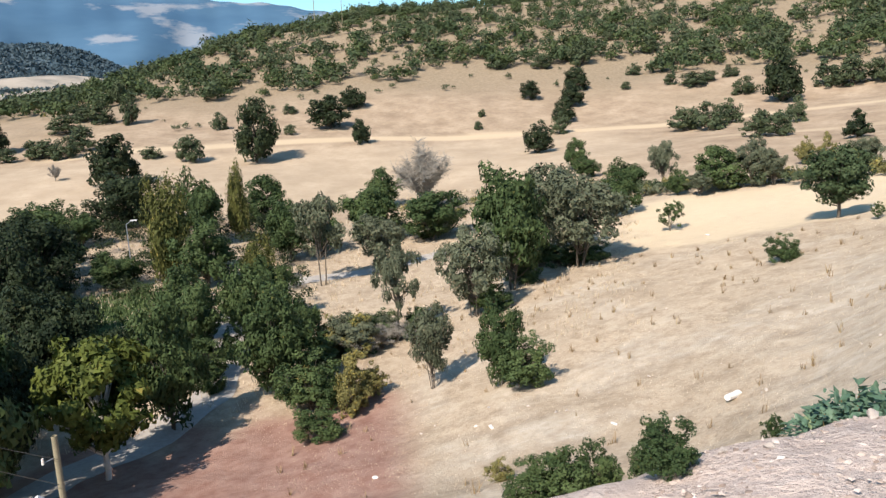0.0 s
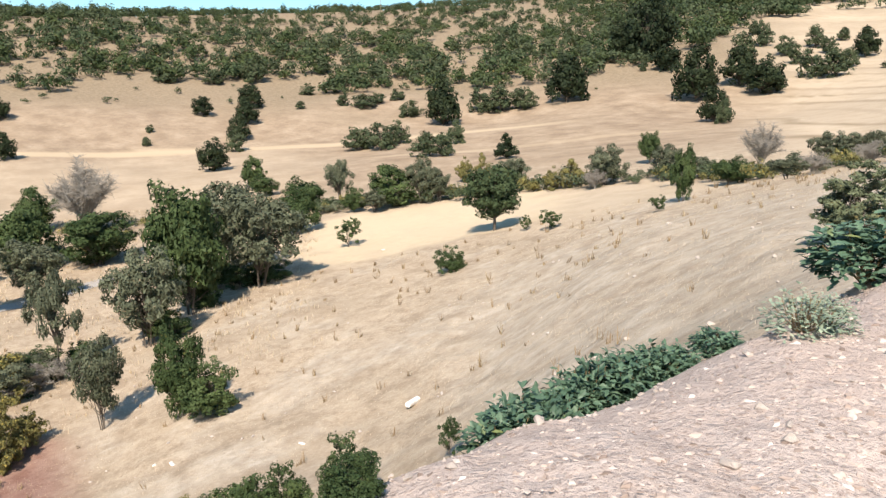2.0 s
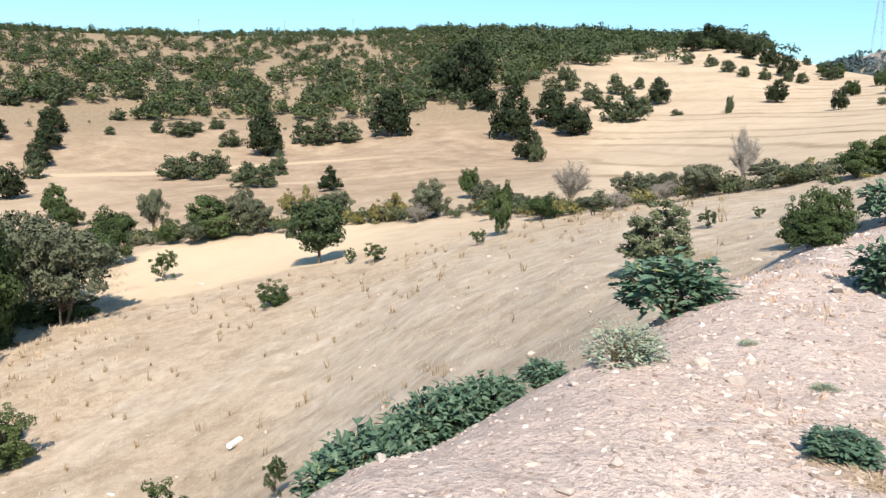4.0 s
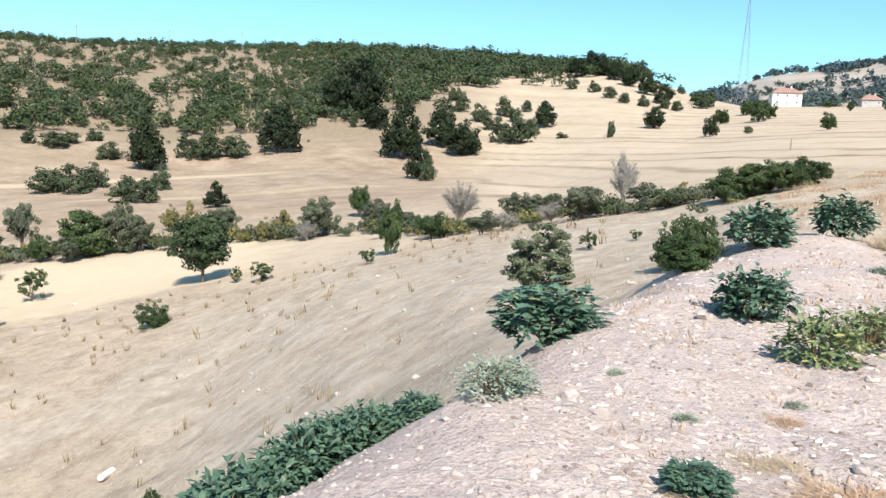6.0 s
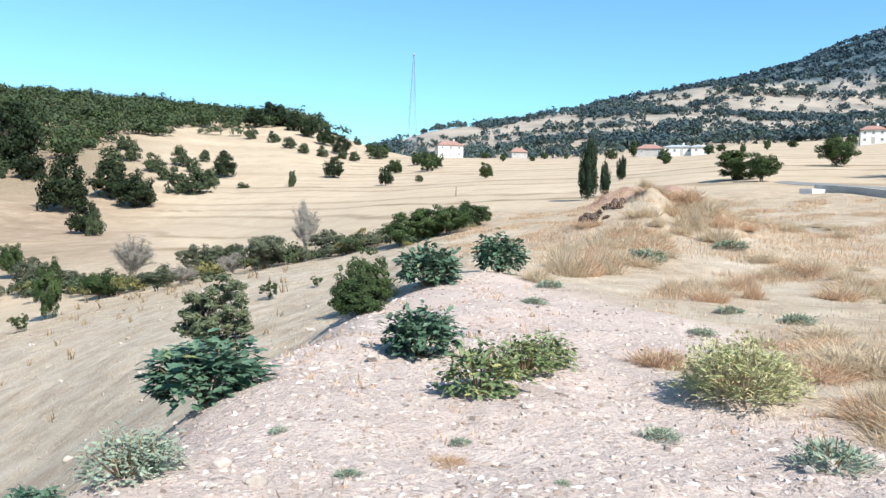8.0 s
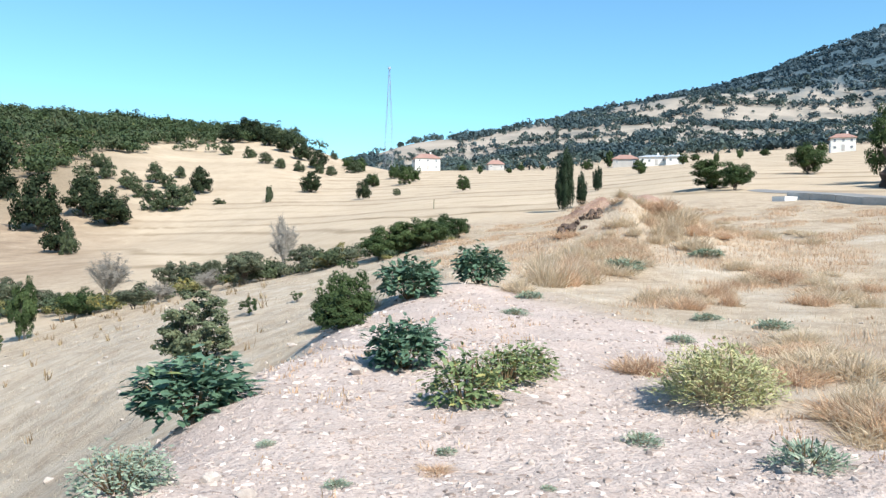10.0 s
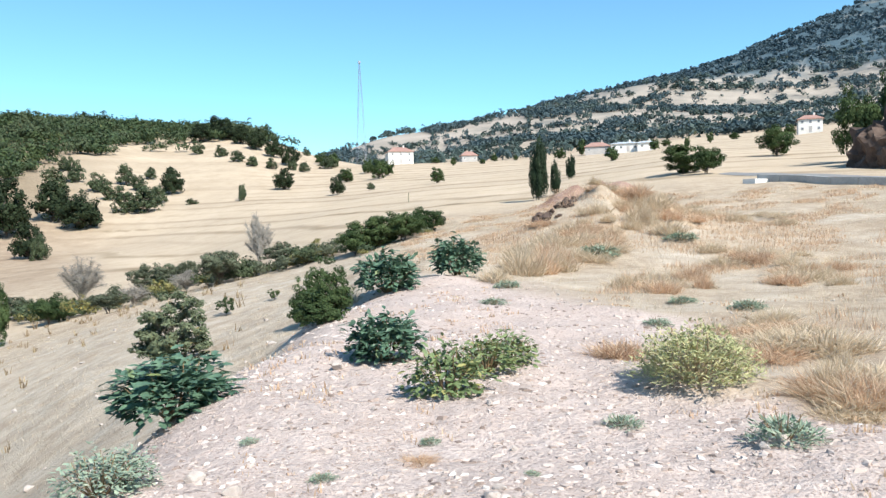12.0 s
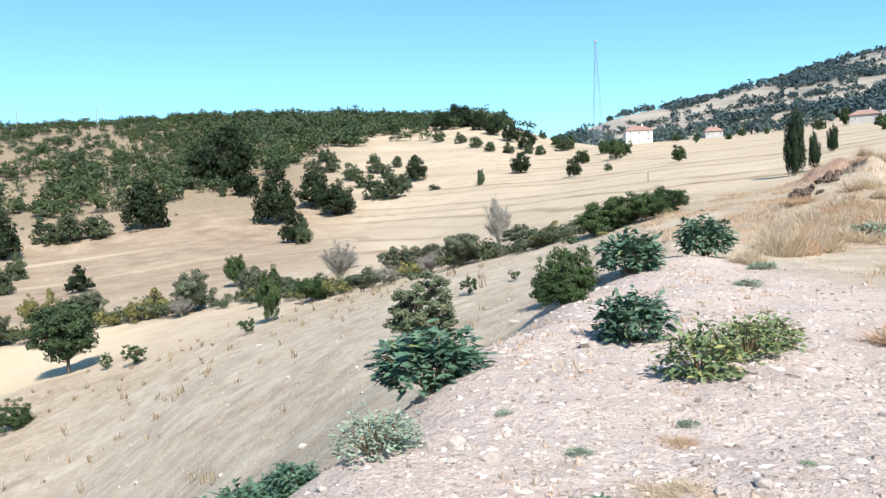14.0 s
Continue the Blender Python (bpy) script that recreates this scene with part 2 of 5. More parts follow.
def land(az, r):
    """Smooth height of the land, for arrays of azimuth in degrees and distance in metres."""
    u = (np.asarray(az, float) + 180) / .5
    v = (np.log(np.maximum(r, .5)) - LOG_R[0]) / (LOG_R[1] - LOG_R[0])
    i, j = np.clip(u.astype(int), 0, TABLE.shape[0] - 2), np.clip(v.astype(int), 0, TABLE.shape[1] - 2)
    a, b = np.clip(u - i, 0, 1), np.clip(v - j, 0, 1)
    return (TABLE[i, j] * (1 - a) + TABLE[i + 1, j] * a) * (1 - b) + (TABLE[i, j + 1] * (1 - a) + TABLE[i + 1, j + 1] * a) * b


def wave(x, y, size, seed=0):
    """A cheap smooth noise of about -1 to 1, built of crossed waves."""
    g = np.random.RandomState(seed)
    out = 0
    for k in range(6):
        ang, ph, s = g.uniform(0, 6.28), g.uniform(0, 6.28), size * g.uniform(.6, 1.7)
        out = out + np.sin((x * np.cos(ang) + y * np.sin(ang)) * 6.28 / s + ph + 1.3 * np.sin((x * np.sin(ang) - y * np.cos(ang)) * 4 / s + k))
    return out / 3.2


def height(az, r):
    """Height of the ground with its small unevenness."""
    az, r = np.asarray(az, float), np.asarray(r, float)
    a = np.radians(az)
    x, y = -r * np.sin(a), r * np.cos(a)
    rough = .014 * wave(x, y, .7, 1) * np.clip((18 - r) / 8, 0, 1) + .005 * wave(x, y, .32, 6) * np.clip((14 - r) / 6, 0, 1) + .05 * wave(x, y, 2.6, 2) * np.clip(r / 6, 0, 1) * np.clip((70 - r) / 30, 0, 1) + .12 * wave(x, y, 9, 3) * np.clip((r - 8) / 20, 0, 1) * np.clip(1.35 - r / 130, .15, 1)
    return land(az, r) + rough + (.12 + .38 * np.clip((az - 35) / 15, 0, 1)) * wave(x, y, 60, 4) * np.clip((r - 60) / 100, 0, 1) + .011 * np.clip(r - 350, 0, 2500) * wave(x, y, 420, 5)


# ---- the land, one sheet to the horizon ----
def spot(az, r, lift=0.0):
    """A place on the ground by azimuth and distance."""
    a = math.radians(az)
    return Vector((-r * math.sin(a), r * math.cos(a), float(height(az, r)) + lift))


def polar(x, y):
    return np.degrees(np.arctan2(-x, y)), np.hypot(x, y)


def soft(v, lo, hi):
    t = np.clip((v - lo) / (hi - lo), 0, 1)
    return t * t * (3 - 2 * t)


def band(v, a, b, edge):
    return soft(v, a - edge, a + edge) * (1 - soft(v, b - edge, b + edge))


def zones(az, r):
    """How much of each kind of ground lies at a place."""
    a = np.radians(az)
    x, y = -r * np.sin(a), r * np.cos(a)
    w1, w2, w3 = wave(x, y, 6, 11), wave(x, y, 14, 12), wave(x, y, 45, 13)
    rim = np.interp(az, (-40, -10, 0, 8, 15, 20, 25, 30, 40, 50, 60, 180), (9, 12, 15, 19, 16, 12, 9.4, 7.6, 6.4, 5.8, 5.2, 4.8))
    gravel = (1 - soft(r + 1.5 * w1, rim, rim * 1.25 + .5)) * (1 - .9 * band(az - 3 * w1, -60, -9, 3) * soft(r + 2 * w1, 6.5, 9))
    stubble = band(az + 2 * w1, 45, 63, 2.5) * band(r, 69 + 2 * w1, 93, 3) + .8 * band(az, 26, 47, 3) * band(r, 62, 88, 4)
    stubble = np.maximum(stubble, .45 * band(az, 62, 110, 4) * band(r + 4 * w2, 122, 178, 6))
    z = land(az, r)
    east = band(az, -30, 31, 4) * soft(r, 66, 84) * (1 - soft(r, 420, 470))
    phase = (z + .012 * r + .35 * w3) / 1.75
    strip = np.abs(np.sin(np.floor(phase) * 12.9898 + 3) * 43758.5) % 1
    crops = east * (.60 + .40 * strip)
    balk = east * (1 - band(az, 19, 45, 2.5) * soft(r, 215, 250)) * band(phase % 1, .66 + .12 * strip, .92 + .03 * w1, .06) * (.25 + .65 * np.abs(np.sin(np.floor(phase) * 7.1))) * (.75 + .25 * w2)
    track = band(r + 1.2 * w3, 181, 186, .8) * band(az, 44, 103, 3) * .9 + .5 * band(r + 2 * w3, 150, 154, .8) * band(az, 35, 58, 3)
    red = band(az, 80, 108, 2.5) * (1 - soft(r + 2 * w1, 43, 47)) * soft(r, 10, 14)
    for ma, mr in ((-3.1, 62), (-5.4, 68)):
        red = np.maximum(red, .75 * (1 - soft(np.hypot(x + mr * math.sin(math.radians(ma)), y - mr * math.cos(math.radians(ma))), 2.5, 4.0)))
    grey = .75 * soft(w2 + .6 * w1, -.1, .7) * band(az, 18, 80, 4) * band(r, 9, 64, 4)
    grey = np.maximum(grey, soft(w1 + w2, -.5, .7) * .8 * band(az, -60, 13, 3) * (1 - soft(r, 45, 70)))
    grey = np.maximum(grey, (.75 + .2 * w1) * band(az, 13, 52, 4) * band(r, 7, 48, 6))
    grey = np.maximum(grey, band(az + w1, 66, 78, 1.5) * band(r + w1, 29, 33, 1.5))
    meadow = band(az, 96, 107, 2) * band(r, 60, 82, 3)
    scrub = soft(r + 12 * w3, 205, 250) * band(az, 20, 118, 6) * (1 - soft(r, 700, 900))
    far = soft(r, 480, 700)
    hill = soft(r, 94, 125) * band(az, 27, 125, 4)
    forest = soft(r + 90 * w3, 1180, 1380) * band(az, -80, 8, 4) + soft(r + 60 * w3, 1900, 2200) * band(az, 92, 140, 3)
    return dict(gravel=gravel, stubble=np.clip(np.maximum(stubble, crops), 0, 1), track=np.clip(track, 0, 1), red=red, grey=grey,
                meadow=meadow, scrub=scrub, balk=balk, far=far, forest=forest, hill=hill, straw=band(az + 2 * w1, 45, 63, 2.5) * band(r + 2 * w1, 68, 92, 2))


MOUNDS = ((-4.4, 39, 3.4, 1.15), (-7.0, 42, 4.8, .9), (-3.1, 62, 3.0, 1.5), (-5.4, 68, 4.0, 1.5), (-8.5, 37, 6.0, .5))
plain_height = height


def height(az, r):
    """The land with the heaps of earth that were tipped on it."""
    az, r = np.asarray(az, float), np.asarray(r, float)
    a = np.radians(az)
    x, y = -r * np.sin(a), r * np.cos(a)
    z = plain_height(az, r)
    for ma, mr, width, tall in MOUNDS:
        q = math.radians(ma)
        d = np.hypot(x + mr * math.sin(q), y - mr * math.cos(q)) / width
        z = z + tall * np.exp(-d * d * 1.6) * (1 + .20 * wave(x, y, 2.6, 21) + .12 * wave(x, y, 1.1, 22))
    return z


def sheet(name, verts, faces, material, smooth=True):
    me = bpy.data.meshes.new(name)
    me.from_pydata(verts, [], faces)
    if smooth:
        me.polygons.foreach_set("use_smooth", np.ones(len(me.polygons), bool))
    me.materials.append(material)
    me.update()
    return new(name, me)


def ground_material():
    k = Nodes("dry_land", 0.95, 0.15)
    p = k.place()
    fac = {}
    for z in ("gravel", "stubble", "track", "red", "grey", "meadow", "scrub", "balk", "far", "forest", "hill", "straw"):
        n = k.node("Attribute")
        n.attribute_name = z
        fac[z] = n.outputs["Fac"]
    tiny, small, mid, big = k.noise(p, 26, 5, .65), k.noise(p, 7, 6), k.noise(p, 1.1, 8, .68), k.noise(p, .09, 5)
    dry = k.ramp(mid, (.25, (.27, .21, .15)), (.5, (.41, .33, .245)), (.75, (.52, .44, .34)))
    dry = k.mix(k.step(small, .45, .72, 0, .6), dry, (.56, .475, .365))
    dry = k.mix(k.step(k.noise(p, 3.2, 6, .7), .55, .68, 0, .65), dry, (.23, .175, .125))
    dry = k.mix(k.step(big, .42, .66, 0, .5), dry, (.335, .27, .20))
    gravel = k.ramp(mid, (.25, (.39, .315, .275)), (.55, (.54, .45, .405)), (.8, (.64, .55, .505)))
    gravel = k.mix(k.step(small, .5, .72, 0, .5), gravel, (.68, .595, .55))
    gravel = k.mix(k.step(tiny, .52, .62, 0, .65), gravel, (.29, .225, .195))
    gravel = k.mix(k.step(k.noise(p, .55, 6, .65), .48, .64, 0, .5), gravel, (.48, .375, .32))
    vor = k.node("TexVoronoi", Scale=26.0)
    k.link(p, vor.inputs["Vector"])
    chips = k.step(vor.outputs["Distance"], .10, .16, 1, 0)
    gravel = k.mix(k.times(chips, k.step(mid, .4, .62, 0, .22)), gravel, (.70, .66, .62))
    stubble = k.ramp(big, (.3, (.43, .345, .25)), (.7, (.53, .435, .325)))
    stubble = k.mix(k.step(small, .4, .7, 0, .35), stubble, (.55, .46, .35))
    stubble = k.mix(k.step(k.noise(p, .3, 6, .7), .48, .7, 0, .45), stubble, (.33, .26, .17))
    red = k.ramp(mid, (.3, (.22, .115, .09)), (.7, (.36, .24, .195)))
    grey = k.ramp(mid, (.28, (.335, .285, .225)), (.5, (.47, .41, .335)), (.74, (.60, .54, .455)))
    green = k.ramp(small, (.35, (.045, .075, .025)), (.65, (.13, .17, .065)))
    brush = k.ramp(mid, (.3, (.19, .152, .104)), (.7, (.31, .245, .172)))
    # Land beyond the village: tan greyed in the colour to suggest haze.
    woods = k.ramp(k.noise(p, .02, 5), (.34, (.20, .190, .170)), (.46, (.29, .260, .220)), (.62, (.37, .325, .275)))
    slope = k.ramp(k.noise(p, .16, 6, .65), (.30, (.235, .175, .125)), (.48, (.32, .245, .175)), (.66, (.405, .32, .235)))
    slope = k.mix(k.step(k.noise(p, .9, 8, .7), .48, .66, 0, .55), slope, (.235, .18, .125))
    dry = k.mix(k.step(k.noise(p, .45, 8, .72), .50, .60, 0, .45), dry, (.22, .165, .115))
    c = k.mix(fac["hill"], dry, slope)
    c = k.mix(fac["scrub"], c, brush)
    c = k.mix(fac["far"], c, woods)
    # Forest floor far off: haze laid into the ground colour as blue-grey.
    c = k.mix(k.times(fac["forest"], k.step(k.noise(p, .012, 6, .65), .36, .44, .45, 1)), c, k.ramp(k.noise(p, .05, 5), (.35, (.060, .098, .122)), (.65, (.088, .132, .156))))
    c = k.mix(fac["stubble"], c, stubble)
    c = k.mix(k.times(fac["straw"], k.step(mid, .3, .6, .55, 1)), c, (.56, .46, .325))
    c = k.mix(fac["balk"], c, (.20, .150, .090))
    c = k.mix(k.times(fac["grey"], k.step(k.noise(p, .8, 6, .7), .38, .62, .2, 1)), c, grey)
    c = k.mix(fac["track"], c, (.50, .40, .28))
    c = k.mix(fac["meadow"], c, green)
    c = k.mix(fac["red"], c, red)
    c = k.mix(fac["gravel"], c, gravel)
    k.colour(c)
    h = k.mix(.35, small, tiny)
    k.bump(k.mix(k.times(chips, fac["gravel"]), h, (.85, .85, .85)), .95, .09)
    return k.mat


AZ_LINE = np.concatenate([np.arange(-180, -36, 4.0), np.arange(-36, 118, .4), np.linspace(118, 180, 17)])
R_LINE = np.concatenate([np.geomspace(.3, 3, 14)[:-1], np.geomspace(3, 60, 160)[:-1], np.geomspace(60, 480, 230)[:-1], np.geomspace(480, 4600, 70)])


def build_ground():
    azg, rg = np.meshgrid(AZ_LINE, R_LINE)
    a = np.radians(azg)
    verts = np.stack([-rg * np.sin(a), rg * np.cos(a), height(azg, rg)], -1).reshape(-1, 3)
    n, m = len(R_LINE), len(AZ_LINE)
    i, j = np.meshgrid(np.arange(n - 1), np.arange(m - 1), indexing="ij")
    q = (i * m + j).ravel()
    faces = np.stack([q, q + m, q + m + 1, q + 1], -1)
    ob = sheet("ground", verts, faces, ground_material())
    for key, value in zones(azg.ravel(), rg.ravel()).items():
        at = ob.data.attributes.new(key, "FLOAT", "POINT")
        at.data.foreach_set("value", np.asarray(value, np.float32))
    cap = [(0, 0, float(height(0, .3)))] + [tuple(v) for v in verts[:m]]
    hub = sheet("ground_underfoot", cap, [(0, k, k + 1) for k in range(1, m)], ob.data.materials[0])
    at = hub.data.attributes.new("gravel", "FLOAT", "POINT")
    at.data.foreach_set("value", np.ones(len(cap), np.float32))
    tagged(ob, "dry straw-coloured valley land with pink gravel bank", "ground", kind="structure")
    tagged(hub, "pink gravel underfoot on the bank", "ground", kind="structure")


build_ground()


# ---- plants ----
def part(name, verts, faces, material, parent, label="", smooth=False):
    ob = sheet(name, verts, faces, material, smooth)
    ob.parent = parent
    return tagged(ob, label)


def joined(pieces):
    """One list of corners and faces out of several."""
    verts, faces, n = [], [], 0
    for v, f in pieces:
        verts.append(np.asarray(v, float))
        faces.extend((np.asarray(f) + n).tolist())
        n += len(v)
    return np.concatenate(verts), faces


def limb(a, b, ra, rb, sides=6, bend=0.0, rng=None, steps=4):
    """A tapered, slightly crooked branch from a to b."""
    a, b = np.array(a, float), np.array(b, float)
    d = b - a
    d /= np.linalg.norm(d) + 1e-9
    u = np.cross(d, (0.3, 1, 0.2))
    u /= np.linalg.norm(u) + 1e-9
    w = np.cross(d, u)
    off = rng.uniform(-1, 1, (steps + 1, 2)) * bend if rng is not None else np.zeros((steps + 1, 2))
    off[0] = 0
    ang = np.arange(sides) * 2 * np.pi / sides
    verts = []
    for s in range(steps + 1):
        t = s / steps
        c = a + (b - a) * t + u * off[s, 0] + w * off[s, 1]
        rad = ra + (rb - ra) * t
        verts.append(c + rad * (np.cos(ang)[:, None] * u + np.sin(ang)[:, None] * w))
    faces = [[s * sides + k, s * sides + (k + 1) % sides, (s + 1) * sides + (k + 1) % sides, (s + 1) * sides + k] for s in range(steps) for k in range(sides)]
    return np.concatenate(verts), faces


def slips(pos, out, size, rng, aspect=1.2):
    """Small three-cornered leaves at pos, facing loosely along out."""
    n = len(pos)
    nrm = out + rng.normal(0, .6, (n, 3))
    nrm /= np.linalg.norm(nrm, axis=1)[:, None] + 1e-9
    along = np.cross(nrm, rng.normal(0, 1, (n, 3)))
    along /= np.linalg.norm(along, axis=1)[:, None] + 1e-9
    side = np.cross(nrm, along)
    s = (size * rng.uniform(.6, 1.5, n))[:, None]
    verts = np.stack([pos - along * s * .55 * aspect - side * s * .5, pos - along * s * .55 * aspect + side * s * .5, pos + along * s * .6 * aspect], 1).reshape(-1, 3)
    return verts, np.arange(3 * n).reshape(n, 3)


def ragged(d, seed, depth):
    """How far a crown reaches in each direction: a few bulges and hollows."""
    g = np.random.RandomState(seed)
    out = np.ones(len(d))
    for k in range(5):
        way = g.normal(0, 1, 3)
        way /= np.linalg.norm(way)
        out += depth * g.uniform(.4, 1) * np.sin(d @ way * g.uniform(2.2, 6.5) + g.uniform(0, 6.28)) * .62
    return out


def rooted(name, az, r, turn=0.0, lift=0.0, scale=(1, 1, 1)):
    ob = new(name)
    ob.matrix_world = Matrix.LocRotScale(spot(az, r, lift), Euler((0, 0, turn)), scale)
    return ob


# Kind: bare trunk below, trunk thickness, sprays, leaves, leaf size, leaf aspect, spray size, raggedness, stems, widest at, leaves' material.
STYLES = {
    "oak": (.07, .030, 95, 12500, .024, 1.2, .100, .22, 1, .42, "oak"), "green": (.08, .022, 85, 10000, .026, 1.3, .095, .30, 2, .47, "green"),
    "grey": (.12, .016, 95, 7600, .021, 1.8, .074, .44, 4, .56, "grey"), "greytree": (.30, .018, 60, 4600, .023, 1.6, .074, .46, 2, .64, "grey"),
    "walnut": (.20, .026, 110, 9000, .030, 1.4, .070, .22, 1, .55, "walnut"), "scrub": (.0, .018, 60, 2300, .046, 1.2, .100, .28, 3, .36, "scrub"),
    "bushy": (.0, .014, 100, 8000, .026, 1.3, .080, .24, 4, .38, "green"), "dry": (.0, .012, 70, 3800, .030, 1.5, .080, .34, 5, .42, "dry"),
    "sapling": (.08, .012, 60, 2000, .032, 1.5, .062, .20, 2, .55, "green"), "lone": (.19, .026, 130, 12500, .025, 1.2, .080, .11, 1, .55, "lone"),
    "poplar": (.06, .024, 100, 8500, .027, 1.2, .085, .16, 1, .45, "poplar"), "cypress": (.03, .030, 110, 9000, .026, 1.6, .080, .08, 1, .42, "cypress"),
    "conifer": (.05, .030, 70, 3000, .044, 1.2, .085, .14, 1, .25, "oak"),
    "far_oak": (.06, .030, 80, 4300, .040, 1.2, .100, .20, 1, .42, "oak"), "far_green": (.06, .026, 70, 3400, .043, 1.2, .095, .24, 1, .45, "green"),
    "near_bush": (.0, .010, 170, 12000, .021, 1.6, .055, .24, 5, .38, "olive"),
}


def tree_model(rng, kind):
    """Trunk and crown of a tree one metre wide and one metre high, for scaling."""
    bare, thick, sprays, leaves, leaf, aspect, size, rag, stems, wide, mat = STYLES[kind]
    top = 1 - bare
    d = rng.normal(0, 1, (sprays, 3))
    d /= np.linalg.norm(d, axis=1)[:, None]
    rad = rng.uniform(.10, 1, sprays) ** .42 * ragged(d, rng.randint(9999), rag)
    mid = bare + top * wide
    c = d * np.clip(rad, .15, 1.12)[:, None] * .43
    c[:, 2] = mid + np.where(d[:, 2] > 0, (1 - mid) * .92, (mid - bare) * (.75 if mat == "grey" else .9)) * (c[:, 2] / .43)
    if kind == "conifer":
        c[:, :2] *= np.clip(1.35 - 1.25 * c[:, 2:], .1, 1.2)
    if kind in ("oak", "scrub", "bushy", "far_oak", "dry"):
        low = np.clip((mid - c[:, 2]) / mid, 0, 1)
        flat = np.hypot(c[:, 0], c[:, 1])
        c[:, :2] *= (1 + .55 * low * (flat < .3))[:, None]
    wood = []
    for k in range(stems):
        ang = k * 6.28 / stems + rng.uniform(-.5, .5)
        off = 0 if stems == 1 else rng.uniform(.4, 1)
        wood.append(limb((.03 * off * math.cos(ang), .03 * off * math.sin(ang), -.05), (.15 * off * math.cos(ang) + rng.uniform(-.04, .04), .15 * off * math.sin(ang), bare + top * .62),
                         thick / stems ** .3, thick * .4, 6, .02, rng, 5))
    for b in c[::2]:
        rise = bare * .85 + (b[2] - bare) * rng.uniform(.15, .5)
        lean = (rise - bare * .5) * .15
        wood.append(limb((b[0] * lean, b[1] * lean, max(.02, rise)), b, thick * .36, thick * .08, 4, .018, rng, 3))
    share = rng.uniform(.5, 1.5, sprays)
    pick = rng.choice(sprays, leaves, p=share / share.sum())
    grow = (size * share ** .4)[pick]
    away = rng.normal(0, 1, (leaves, 3))
    away *= (rng.uniform(.2, 1, leaves) ** .5 / np.linalg.norm(away, axis=1))[:, None]
    upright = 1.6 if kind in ("poplar", "cypress") else .8
    pos = c[pick] + away * grow[:, None] * np.array((1.25, 1.25, upright * 1.2))
    pos[:, 2] = np.maximum(pos[:, 2], .01)
    out = pos - (0, 0, mid)
    out /= np.linalg.norm(out, axis=1)[:, None] + 1e-6
    v, f = slips(pos, .55 * out + 1.15 * away + (0, 0, .25), leaf, rng, aspect)
    v_wood, f_wood = joined(wood)
    fill = np.array((.5, .5, 1)) / (*[np.percentile(np.hypot(v[:, 0], v[:, 1]), 98)] * 2, np.percentile(v[:, 2], 99.5))
    return (v_wood * fill, f_wood), (v * fill, f.tolist()), mat


def bare_model(rng):
    """A leafless, many-twigged tree one metre wide and high."""
    wood, twigs = [], []
    wood.append(limb((0, 0, -.03), (.02, 0, .40), .028, .018, 6, .01, rng))
    for k in range(40):
        ang, up, q = rng.uniform(0, 6.28), rng.uniform(.06, .34), math.sqrt(rng.uniform(0, 1))
        tip = np.array((.44 * q * math.cos(ang), .44 * q * math.sin(ang), (.50 + .42 * math.sqrt(max(0, 1 - q * q))) * rng.uniform(.66, 1.0)))
        wood.append(limb((0.01, 0, up), tip, .010, .003, 4, .02, rng, 3))
        n = 130
        t = rng.uniform(.3, 1, n)[:, None]
        p = np.array((0.01, 0, up)) * (1 - t) + tip * t
        d = rng.normal(0, 1, (n, 3)) * (1, 1, .6) + (0, 0, .35)
        e = p + d / np.linalg.norm(d, axis=1)[:, None] * rng.uniform(.05, .16, n)[:, None]
        w = np.cross(e - p, (0.3, .8, .1))
        w = w / np.linalg.norm(w, axis=1)[:, None] * .0026
        twigs.append((np.stack([p - w, p + w, e + w * .4, e - w * .4], 1).reshape(-1, 3), np.arange(4 * n).reshape(n, 4)))
    return joined(wood), joined(twigs), "twig"


LABELS = {
    "oak": ("dark green broad oak on the dry hillside", "tree"), "green": ("leafy mid-green tree beside the creek", "tree"),
    "grey": ("grey-green willow shrub along the creek", "shrub"), "greytree": ("slender grey-green tree with bare forked trunk", "tree"),
    "walnut": ("round green walnut tree with whitewashed trunk", "tree"), "lone": ("solitary round dark green tree in the stubble", "tree"), "scrub": ("low olive-green scrub bush on dry grass", "bush"),
    "bushy": ("dense green bush growing on the slope", "bush"), "dry": ("yellowing half-dry bush on straw-coloured ground", "bush"),
    "sapling": ("small sparse green sapling in dry grass", "sapling"), "poplar": ("tall narrow poplar with yellow-green leaves", "tree"),
    "cypress": ("tall dark green columnar cypress by the field", "tree"), "conifer": ("small cone-shaped dark green tree in the field", "tree"),
    "far_oak": ("dark green broad oak on the dry hillside", "tree"), "far_green": ("leafy green tree among far fields", "tree"),
    "bare": ("leafless grey tree with fine twigs", "tree"), "near_bush": ("grey-green small-leaved bush below the gravel bank", "bush"),
}
NAMES = {"oak": "oak_tree", "green": "leafy_tree", "grey": "willow_shrub", "greytree": "slender_tree", "walnut": "walnut_tree", "lone": "solitary_tree", "scrub": "scrub_bush",
         "bushy": "bush", "dry": "dry_bush", "sapling": "sapling", "poplar": "poplar_tree", "cypress": "cypress_tree", "conifer": "conifer", "bare": "bare_tree", "near_bush": "round_bush", "far_oak": "oak_tree", "far_green": "leafy_tree"}
VARIANTS = {"oak": 4, "green": 5, "far_oak": 4, "far_green": 3, "scrub": 4, "grey": 3, "bushy": 3, "dry": 2, "bare": 2, "greytree": 2, "poplar": 3, "sapling": 3}
MODELS, COUNTS = {}, {}


